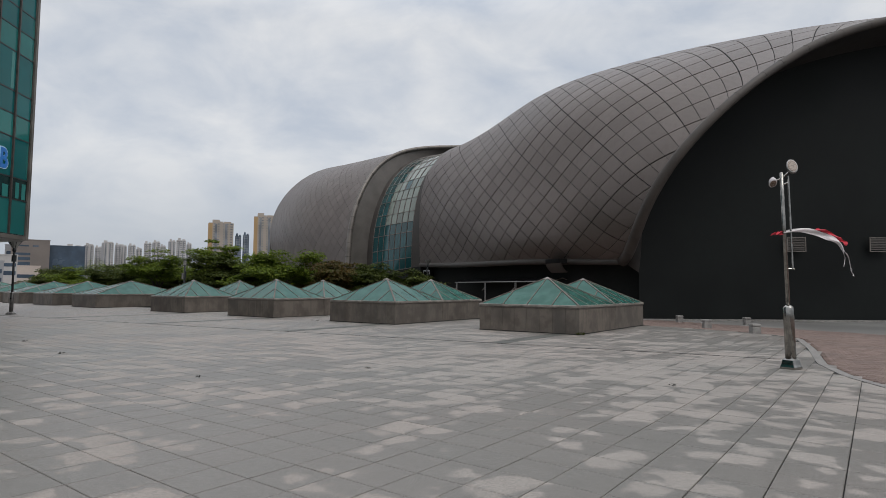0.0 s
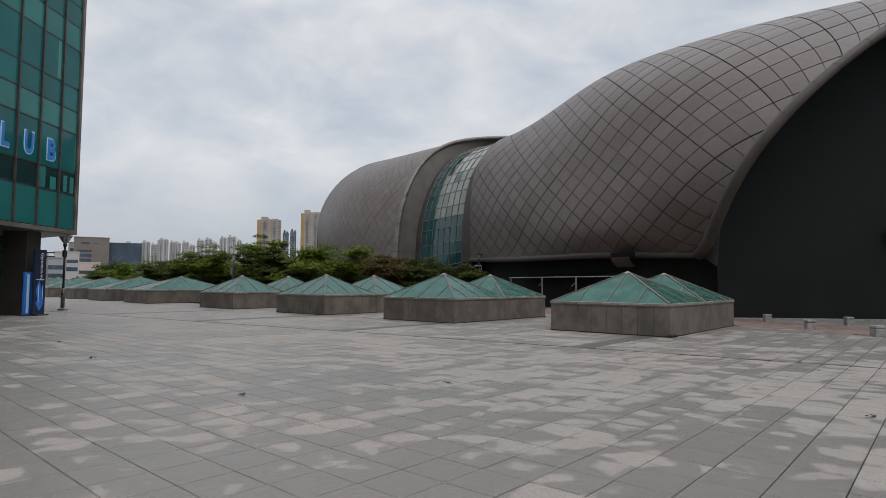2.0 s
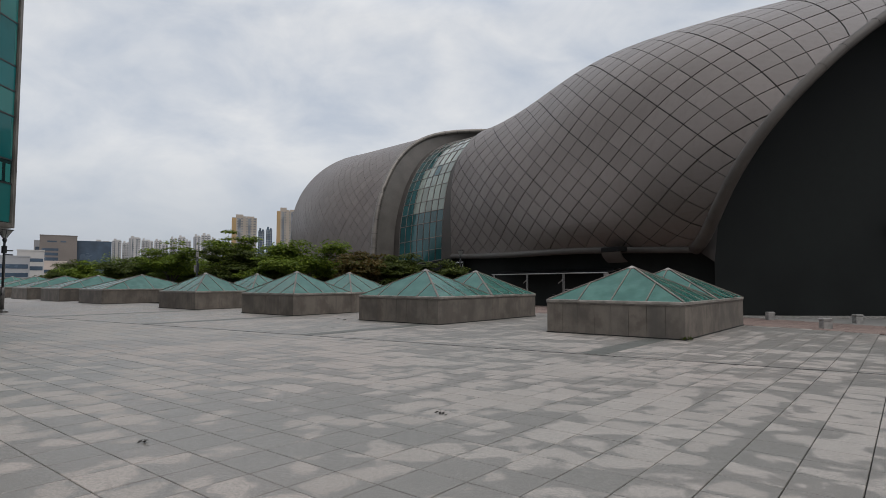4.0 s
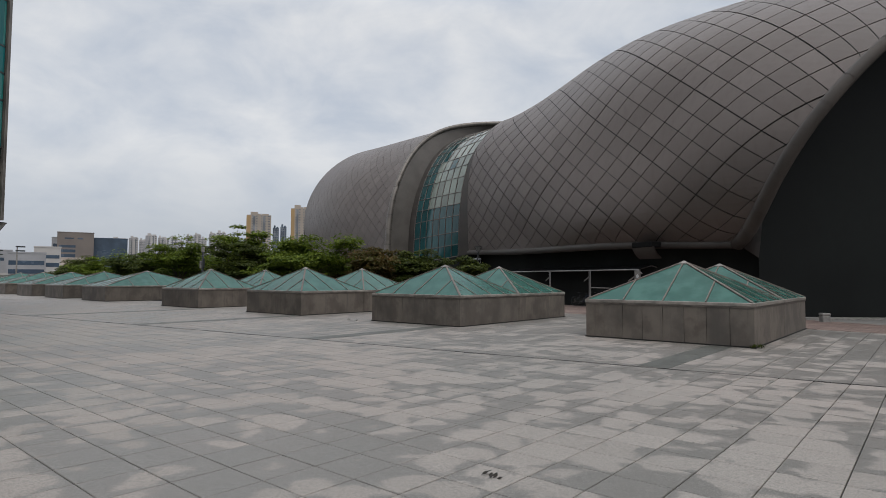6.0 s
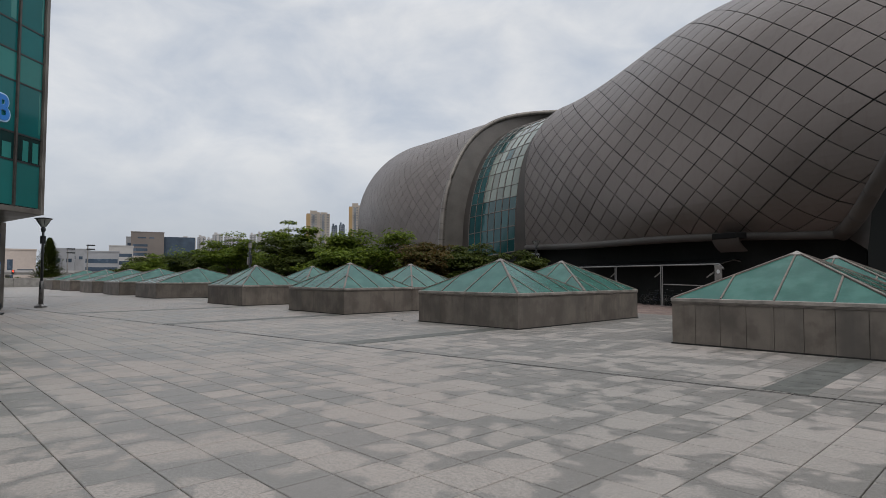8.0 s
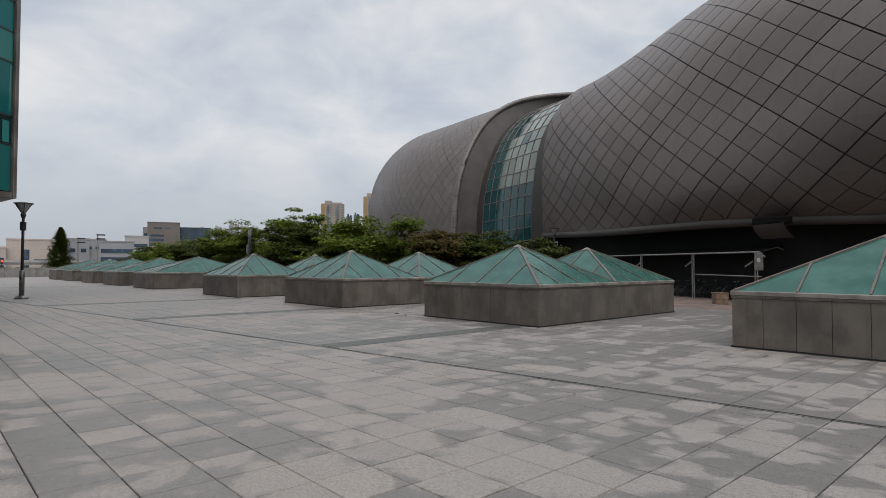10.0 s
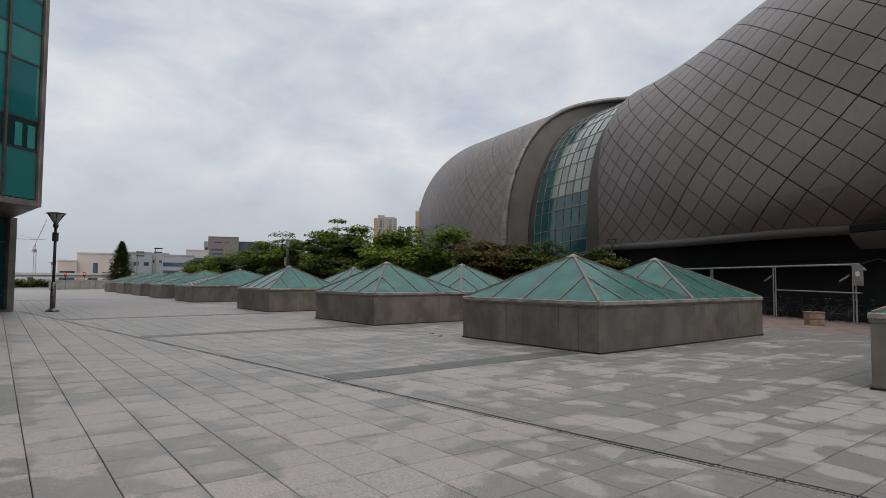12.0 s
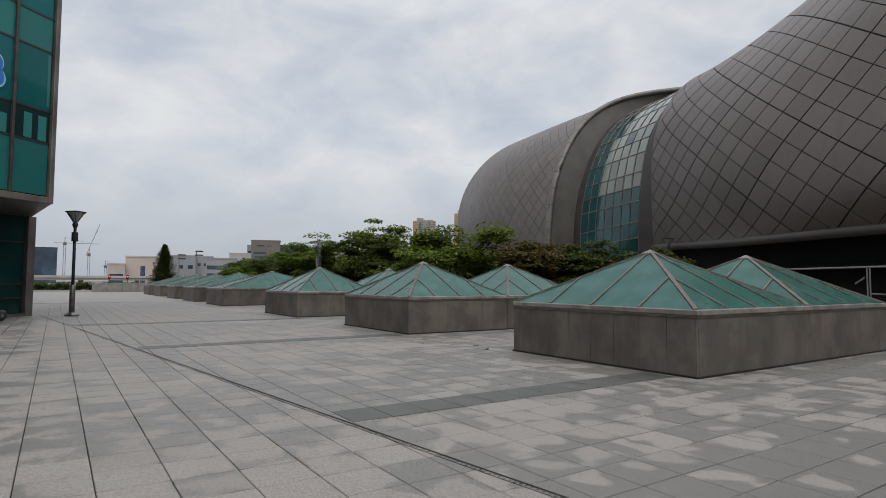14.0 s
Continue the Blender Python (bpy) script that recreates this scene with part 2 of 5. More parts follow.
M_GROUND = simple("far_ground", (0.17, 0.165, 0.155), 0.9, 0.0, 0.2, 0.15)
M_GALV = simple("galvanised_rail", (0.33, 0.32, 0.31), 0.45, 0.4, 0.15, 5)
M_WHITE = simple("white_paint", (0.72, 0.72, 0.71), 0.5, 0.0, 0.08, 4)
M_RED = simple("red_cloth", (0.55, 0.04, 0.06), 0.8, 0.0, 0.2, 6)
M_RAG = simple("grey_cloth", (0.34, 0.35, 0.37), 0.85, 0.0, 0.15, 6)
M_CLOTH = simple("white_cloth", (0.60, 0.56, 0.56), 0.85, 0.0, 0.12, 6)
M_BLUE = simple("blue_print", (0.03, 0.16, 0.55), 0.4, 0.0, 0.1, 3)
M_NAVY = simple("navy_print", (0.012, 0.02, 0.05), 0.4, 0.0, 0.2, 3)
M_LBLUE = simple("letter_blue", (0.02, 0.19, 0.58), 0.4, 0.0, 0.08, 3)
M_LEDGE = simple("letter_edge", (0.45, 0.66, 0.85), 0.5, 0.0, 0.05, 3)
M_GLASS_D = facade_glass("tower_glass", (0.007, 0.125, 0.128), 0.05, 0.18, spec=0.3)
M_GLASS_S = facade_glass("tower_pale_spandrel", (0.02, 0.185, 0.168), 0.06, 0.16, spec=0.4)
M_PALE_STRIP = facade_glass("pale_teal_strip", (0.03, 0.19, 0.172), 0.08, 0.25)
M_GLASS_P = facade_glass("tower_spandrel", (0.014, 0.15, 0.142), 0.3, 0.1)
M_GLASS_K = facade_glass("tower_dark_window", (0.005, 0.03, 0.03), 0.08, 0.5)
M_GLASS_A = facade_glass("arena_glass", (0.016, 0.068, 0.073), 0.06, 0.3)
M_GLASS_B = facade_glass("arena_pale_glass", (0.19, 0.22, 0.19), 0.15, 0.3)
M_BARK = simple("bark", (0.075, 0.06, 0.048), 0.9, 0.0, 0.3, 8, 0.5)
M_TAN = simple("apartment_tan", (0.33, 0.285, 0.24), 0.8, 0.0, 0.08, 0.05, 0)
M_APT = simple("apartment_paint", (0.42, 0.4, 0.385), 0.8, 0.0, 0.06, 0.05, 0)
M_APT_Y = simple("apartment_ochre", (0.35, 0.235, 0.115), 0.8, 0.0, 0.06, 0.05, 0)
M_APT_G = simple("apartment_grey", (0.30, 0.30, 0.31), 0.8, 0.0, 0.08, 0.05, 0)
M_APT_B = simple("office_blue_glass", (0.05, 0.075, 0.11), 0.2, 0.0, 0.2, 0.1, 0)
M_STONE = simple("brown_stone", (0.17, 0.145, 0.13), 0.8, 0.0, 0.08, 0.1, 0)
M_PINK = simple("pink_render", (0.50, 0.42, 0.37), 0.85, 0.0, 0.06, 0.1, 0)
# far window colour lifted towards grey, distance haze painted in
M_WIN_HAZE = simple("hazed_far_window", (0.17, 0.18, 0.195), 0.25, 0.0, 0.2, 0.1, 0)
M_LITTER = simple("rotten_leaves", (0.022, 0.018, 0.014), 0.9, 0.0, 0.3, 20)
M_CARD = simple("worn_timber_box", (0.2, 0.13, 0.09), 0.8, 0.0, 0.2, 6)
M_CONC = simple("plain_concrete", (0.27, 0.255, 0.235), 0.85, 0.0, 0.15, 2)


def leaf_material(name, a, b, c):
    k = Mat(name, rough=0.7, spec=0.15)
    r = k.rand()
    col = k.mix(k.span(r, 0.0, 0.5, 0, 1, False), a, b)
    col = k.mix(k.span(r, 0.6, 1.0, 0, 1, False), col, c)
    col = k.mix(k.math("MULTIPLY", k.span(k.noise(0.6, 3), 0.4, 0.7), 0.4), col, a)
    k.color(col)
    thru = k.n.new("ShaderNodeBsdfTranslucent")
    k.l.new(col, thru.inputs["Color"])
    both = k.n.new("ShaderNodeMixShader")
    both.inputs[0].default_value = 0.35
    k.l.new(k.b.outputs[0], both.inputs[1])
    k.l.new(thru.outputs[0], both.inputs[2])
    k.l.new(both.outputs[0], k.n["Material Output"].inputs["Surface"])
    return k.m


M_LEAF = leaf_material("green_leaves", (0.055, 0.088, 0.012), (0.12, 0.165, 0.018), (0.2, 0.25, 0.03))
M_LEAF_D = leaf_material("dark_leaves", (0.03, 0.044, 0.01), (0.058, 0.076, 0.014), (0.1, 0.115, 0.022))
M_LEAF_R = leaf_material("russet_leaves", (0.05, 0.05, 0.014), (0.115, 0.068, 0.022), (0.06, 0.08, 0.018))


# ---- mesh helpers ----
def mesh_of(bm, name, material, smooth=False):
    me = bpy.data.meshes.new(name)
    bm.to_mesh(me)
    bm.free()
    me.materials.append(material)
    if smooth:
        me.polygons.foreach_set("use_smooth", [True] * len(me.polygons))
    return me


def raw_mesh(name, verts, faces, material, smooth=False):
    me = bpy.data.meshes.new(name)
    me.from_pydata([tuple(map(float, v)) for v in verts], [], [tuple(map(int, f)) for f in faces])
    me.materials.append(material)
    if smooth:
        me.polygons.foreach_set("use_smooth", [True] * len(me.polygons))
    me.update()
    return me


def part(name, geom, material, parent=None, label="", smooth=False, m=None):
    me = geom if isinstance(geom, bpy.types.Mesh) else mesh_of(geom, name, material, smooth)
    ob = new(name, me)
    if parent is not None:
        ob.parent = parent
    if m is not None:
        ob.matrix_basis = m
    if label:
        tagged(ob, label)
    return ob


def thing(name, m, label, category, group="", kind=""):
    ob = new(name)
    ob.empty_display_size = 0.2
    ob.matrix_basis = m
    return tagged(ob, label, category, group, kind)


def box(x0, x1, y0, y1, z0, z1, bevel=0.0, bm=None):
    own = bm is None
    bm = bm or bmesh.new()
    r = bmesh.ops.create_cube(bm, size=1.0)
    vs = r["verts"]
    bmesh.ops.scale(bm, vec=(x1 - x0, y1 - y0, z1 - z0), verts=vs)
    bmesh.ops.translate(bm, vec=((x0 + x1) / 2, (y0 + y1) / 2, (z0 + z1) / 2), verts=vs)
    if bevel and own:
        bmesh.ops.bevel(bm, geom=list(bm.edges), offset=bevel, segments=1, affect="EDGES")
    return bm


def lathe(profile, seg=16, bm=None, square=False):
    """A turned body from (radius, z) pairs."""
    bm = bm or bmesh.new()
    rings = []
    for r, z in profile:
        rings.append([bm.verts.new((r * math.cos(2 * math.pi * i / seg), r * math.sin(2 * math.pi * i / seg), z)) for i in range(seg)])
    for a, b in zip(rings, rings[1:]):
        for i in range(seg):
            bm.faces.new((a[i], a[(i + 1) % seg], b[(i + 1) % seg], b[i]))
    bm.faces.new(list(reversed(rings[0])))
    bm.faces.new(rings[-1])
    return bm


def tube(points, radius, seg=8, bm=None, caps=True):
    """A round bar along points; radius a number or one a point."""
    bm = bm or bmesh.new()
    pts = [Vector(p) for p in points]
    rad = radius if isinstance(radius, (list, tuple)) else [radius] * len(pts)
    rings = []
    for i, p in enumerate(pts):
        d = (pts[min(i + 1, len(pts) - 1)] - pts[max(i - 1, 0)]).normalized()
        ref = Vector((0, 0, 1)) if abs(d.z) < 0.92 else Vector((1, 0, 0))
        a = d.cross(ref).normalized()
        b = d.cross(a)
        rings.append([bm.verts.new(p + rad[i] * (a * math.cos(2 * math.pi * k / seg) + b * math.sin(2 * math.pi * k / seg))) for k in range(seg)])
    for r0, r1 in zip(rings, rings[1:]):
        for k in range(seg):
            bm.faces.new((r0[k], r1[k], r1[(k + 1) % seg], r0[(k + 1) % seg]))
    if caps:
        bm.faces.new(rings[0])
        bm.faces.new(list(reversed(rings[-1])))
    return bm


def prism(poly, z0, z1, bm=None):
    bm = bm or bmesh.new()
    lo = [bm.verts.new((x, y, z0)) for x, y in poly]
    hi = [bm.verts.new((x, y, z1)) for x, y in poly]
    n = len(poly)
    bm.faces.new(list(reversed(lo)))
    bm.faces.new(hi)
    for i in range(n):
        bm.faces.new((lo[i], lo[(i + 1) % n], hi[(i + 1) % n], hi[i]))
    return bm


def slab3(corners, normal, thick, bm=None):
    """A flat plate: corners in order, thickened against its normal."""
    bm = bm or bmesh.new()
    nrm = Vector(normal).normalized() * thick
    top = [bm.verts.new(Vector(c)) for c in corners]
    low = [bm.verts.new(Vector(c) - nrm) for c in corners]
    n = len(corners)
    bm.faces.new(top)
    bm.faces.new(list(reversed(low)))
    for i in range(n):
        bm.faces.new((top[(i + 1) % n], top[i], low[i], low[(i + 1) % n]))
    bmesh.ops.recalc_face_normals(bm, faces=list(bm.faces))
    return bm


# ---- ground ----
def drain_y(x):
    return 16.24 + (x + 8.2) * 0.129


def gz(x, y):
    """Height of the paving: it falls gently to the drain and to the building."""
    return 0.0125 * max(0.0, min(drain_y(x) - y, 40.0)) - 0.033 * min(max(0.0, 0.44 * x + 0.898 * y - 21.6), 6.4)


def kerb_x(y):
    """The tiled plaza ends along a curved kerb."""
    pts = ((-40, 14.0), (2, 7.0), (8, 3.3), (12.0, 0.6), (14.2, -0.45), (16.5, -1.05), (20.5, -1.55), (24.3, -2.2), (25.5, -2.9), (26.7, -3.8), (27.5, -5.0), (28.0, -6.3), (28.5, -8.0), (29.0, -13.0), (60, -13.0))
    for (y0, x0), (y1, x1) in zip(pts, pts[1:]):
        if y0 <= y <= y1:
            return x0 + (x1 - x0) * (y - y0) / (y1 - y0)
    return 14.0


def ground_sheet():
    xs = [-3000, -1200, -500, -250, -150, -110] + [x * 2.0 for x in range(-50, 26)] + [80, 150, 300, 800, 3000]
    ys = [-3000, -800, -300, -120, -60] + [y * 2.0 for y in range(-20, 41)] + [100, 140, 220, 400, 900, 3000]
    verts = [(x, y, gz(x, y) - 0.03) for y in ys for x in xs]
    nx = len(xs)
    faces = [(j * nx + i, j * nx + i + 1, (j + 1) * nx + i + 1, (j + 1) * nx + i) for j in range(len(ys) - 1) for i in range(nx - 1)]
    ob = new("ground", raw_mesh("ground", verts, faces, M_GROUND))
    return tagged(ob, "grey worn ground sheet under the paved plaza", "ground", kind="structure")


ground_sheet()

# ---- arena building: two lofted shells ----
AX, AY = Vector((-0.898, 0.44, 0)), Vector((0.44, 0.898, 0))
AO = Vector((-13.3, 37.4, 0))
SHELL_1 = np.array((
    ((0.5, 0.58, 3.59), (-2.29, -0.6, 5.95), (-4.9, -0.62, 9.53), (-7.54, 3.59, 13.95), (-9.69, 11.59, 18.23), (-15.65, 23.63, 20.41)),
    ((8.09, -1.29, 3.83), (7.69, -1.65, 7.3), (7.99, 0.07, 12.1), (7.23, 1.45, 15.87), (6.71, 7.14, 20.13), (6.52, 16.91, 23.73)),
    ((19.76, -1.15, 3.95), (19.91, -1.55, 7.81), (20.08, -0.43, 12.78), (19.89, 3.17, 17.19), (20.35, 7.81, 21.21), (20.62, 17.51, 22.3)),
    ((31.09, -0.09, 4.34), (30.7, -0.42, 8.46), (31.06, 0.34, 13.66), (30.23, 3.74, 18.06), (30.8, 9.09, 18.47), (32.43, 14.99, 20.36))))
SHELL_2 = np.array((
    ((42.79, -4.94, 3.94), (43.22, -4.24, 10.37), (44.29, -1.94, 15.81), (45.53, 1.69, 19.73), (45.71, 7.14, 21.78), (44.36, 14.17, 22.46)),
    ((60.06, -7.43, 4.56), (60.47, -7.74, 11.33), (60.35, -5.46, 16.76), (59.66, -0.84, 20.61), (58.37, 5.95, 22.85), (56.45, 14.85, 23.3)),
    ((80.03, -7.09, 5.14), (79.54, -7.77, 12.58), (77.7, -5.36, 18.77), (74.98, -0.34, 22.97), (72.02, 6.83, 24.05), (69.28, 15.8, 22.32))))


def spline(c, t):
    """Catmull-Rom through the rows of c at t in 0..n-1."""
    n = len(c)
    c = np.concatenate([[2 * c[0] - c[1]], c, [2 * c[-1] - c[-2]]])
    i = np.clip(t.astype(int), 0, n - 2)
    f = (t - i).reshape(-1, *[1] * (c.ndim - 1))
    p0, p1, p2, p3 = c[i], c[i + 1], c[i + 2], c[i + 3]
    return 0.5 * (2 * p1 + (p2 - p0) * f + (2 * p0 - 5 * p1 + 4 * p2 - p3) * f ** 2 + (3 * p1 - p0 - 3 * p2 + p3) * f ** 3)


def to_world(a):
    a = np.asarray(a, float)
    xy = np.array(AO[:2]) + a[..., :1] * np.array(AX[:2]) + a[..., 1:2] * np.array(AY[:2])
    return np.concatenate([xy, a[..., 2:3]], -1)


class Loft:
    """A shell through sections, by length along and length round (both 0..1)."""

    def __init__(self, sections, swell=0.0, fine=161):
        s = spline(sections, np.linspace(0, len(sections) - 1, 121))
        g = np.swapaxes(spline(np.swapaxes(s, 0, 1), np.linspace(0, sections.shape[1] - 1, fine)), 0, 1)
        g = to_world(g)
        out = []
        for row in g:
            d = np.concatenate([[0], np.cumsum(np.linalg.norm(np.diff(row, axis=0), axis=1))])
            k = np.linspace(0, d[-1], fine)
            out.append(np.stack([np.interp(k, d, row[:, c]) for c in range(3)], -1))
        self.g = np.array(out)
        d = np.concatenate([[0], np.cumsum(np.linalg.norm(np.diff(self.g[:, fine // 4], axis=0), axis=1))])
        k = np.linspace(0, d[-1], 121)
        i = np.interp(k, d, np.arange(121))
        lo = np.clip(i.astype(int), 0, 119)
        f = (i - lo)[:, None, None]
        self.g = self.g[lo] * (1 - f) + self.g[lo + 1] * f
        # fair the skin: a smooth low-order surface, the drawn curve along the lip
        cheb = np.polynomial.chebyshev.chebvander
        vp, vs = cheb(np.linspace(-1, 1, 121), 5), cheb(np.linspace(-1, 1, fine), 7)
        fair = vp @ np.einsum("ai,ijk,bj->kab", np.linalg.pinv(vp), self.g, np.linalg.pinv(vs)) @ vs.T
        fair = np.moveaxis(fair, 0, -1)
        ease = np.clip(1 - np.linspace(0, 1, fine) / 0.7, 0, 1) ** 2
        self.g = fair + (self.g[:, :1] - fair[:, :1]) * ease[None, :, None]
        du, dv = np.gradient(self.g, axis=0), np.gradient(self.g, axis=1)
        n = np.cross(du, dv)
        n /= np.maximum(np.linalg.norm(n, axis=-1, keepdims=True), 1e-9)
        if (n[60, 30] @ np.array((*AY[:2], 0))) > 0:
            n = -n
        self.n = n
        # the shoulder stands a little proud
        ramp = [np.clip(q, 0, 1) for q in (np.linspace(0, 1, 121) / 0.2, (np.linspace(0, 1, fine) - 0.2) / 0.2, (0.95 - np.linspace(0, 1, fine)) / 0.2)]
        p, lo, hi = (q * q * (3 - 2 * q) for q in ramp)
        self.g = self.g + n * (swell * p[:, None] * (lo * hi)[None])[..., None]

    def at(self, p, s, out=0.0):
        p, s = np.clip(p, 0, 1) * (self.g.shape[0] - 1), np.clip(s, 0, 1) * (self.g.shape[1] - 1)
        i, j = np.minimum(p.astype(int), self.g.shape[0] - 2), np.minimum(s.astype(int), self.g.shape[1] - 2)
        a, b = (p - i)[..., None], (s - j)[..., None]

        def lerp(q):
            return (q[i, j] * (1 - a) + q[i + 1, j] * a) * (1 - b) + (q[i, j + 1] * (1 - a) + q[i + 1, j + 1] * a) * b
        return lerp(self.g) + lerp(self.n) * out


def grid_mesh(name, pts, material, smooth=True):
    a, b = pts.shape[:2]
    faces = [(i * b + j, i * b + j + 1, (i + 1) * b + j + 1, (i + 1) * b + j) for i in range(a - 1) for j in range(b - 1)]
    return raw_mesh(name, pts.reshape(-1, 3), faces, material, smooth)


def seams_front(a, b):
    """Where falling seam a crosses rising seam b: shares of the length along and of the arc round."""
    a, b = a / 8.0, b / 8.0
    u = 21.591 - 7.561 * a - 11.113 * b + 1.856 * a * a - 0.838 * a * b + 1.131 * b * b - 0.648 * a ** 3 + 0.499 * a * a * b - 0.479 * a * b * b - 0.682 * b ** 3 + 0.1 * a ** 4 - 0.128 * a ** 3 * b - 0.083 * a * a * b * b - 0.424 * a * b ** 3 - 0.556 * b ** 4
    v = 6.054 + 6.997 * a - 7.1 * b + 0.429 * a * a - 0.453 * a * b + 0.426 * b * b + 0.117 * a ** 3 - 0.52 * a * a * b + 0.288 * a * b * b - 0.189 * b ** 3 + 0.04 * a ** 4 - 0.661 * a ** 3 * b - 0.178 * a * a * b * b + 0.313 * a * b ** 3 + 0.43 * b ** 4
    return u / 40.0, v / 32.0


def seams_rear(a, b):
    return (15.0 - 0.838 * a - 1.197 * b) / 37.0, (6.0 + 0.885 * a - 0.8 * b) / 33.0


def shell_panels(loft, seams, gap, proud, parent, near):
    """Diamond panels with open joints, each fourth seam wider; the nearest are pieces of their own."""
    rest_v, rest_f = [], []
    made = 0
    ring = [0, 1, 2, 5, 8, 7, 6, 3]

    def ends(k):
        return np.array((k + gap * (1.5 if k % 4 == 0 else 1.0), k + 0.5, k + 1 - gap * (1.5 if (k + 1) % 4 == 0 else 1.0)))

    for i in range(-30, 36):
        for j in range(-30, 32):
            u0, v0 = seams(i + 0.5, j + 0.5)
            if not (-0.06 < u0 < 1.06 and -0.06 < v0 < 1.06):
                continue
            (ua, va), (ub, vb) = seams(i + 1.5, j + 0.5), seams(i + 0.5, j + 1.5)
            if (ua - u0) * (vb - v0) - (ub - u0) * (va - v0) < 0.0004:
                continue
            a, b = np.meshgrid(ends(i), ends(j), indexing="ij")
            ps, ss = (np.clip(q, 0.0, 1.0) for q in seams(a, b))
            top = loft.at(ps, ss, proud)
            if ps.min() > 0.999 or ps.max() < 0.001 or ss.min() > 0.999 or ss.max() < 0.001:
                continue
            low = loft.at(ps.reshape(-1)[ring], ss.reshape(-1)[ring], -0.06)
            v = np.concatenate([top.reshape(-1, 3), low])
            f = [(0, 1, 4, 3), (1, 2, 5, 4), (3, 4, 7, 6), (4, 5, 8, 7)]
            f += [(ring[q], 9 + q, 9 + (q + 1) % 8, ring[(q + 1) % 8]) for q in range(8)]
            if near(ps[1, 1], ss[1, 1]) and made < 300:
                part("panel", raw_mesh("panel", v, f, M_SHELL), M_SHELL, parent)
                made += 1
            else:
                base = len(rest_v)
                rest_v.extend(v.tolist())
                rest_f.extend([tuple(base + q for q in fc) for fc in f])
    ob = part("panel_field", raw_mesh("panel_field", rest_v, rest_f, M_SHELL), M_SHELL, parent)
    tagged(ob, kind="stuff")


def rounded_edge(name, pts, radius, parent, label, collar=0, material=None):
    """A tubular edge with joint collars."""
    ob = part(name, tube([Vector(p) for p in pts], radius, 12), material or M_RIM, parent, label, True)
    for q in range(1, collar):
        k = int(len(pts) * q / collar)
        p, d = Vector(pts[k]), (Vector(pts[k + 1]) - Vector(pts[k - 1])).normalized() if k + 1 < len(pts) else None
        if d is None:
            continue
        part("joint_ring", tube([p - d * 0.02, p + d * 0.02], (radius[k] if isinstance(radius, list) else radius) * 1.04, 12), M_SOFFIT, ob)
    return ob


def loft_between(name, a, b, material, parent, label="", n=6, smooth=True):
    f = np.linspace(0, 1, n)[:, None, None]
    return part(name, grid_mesh(name, a[None] * (1 - f) + b[None] * f, material, smooth), material, parent, label)


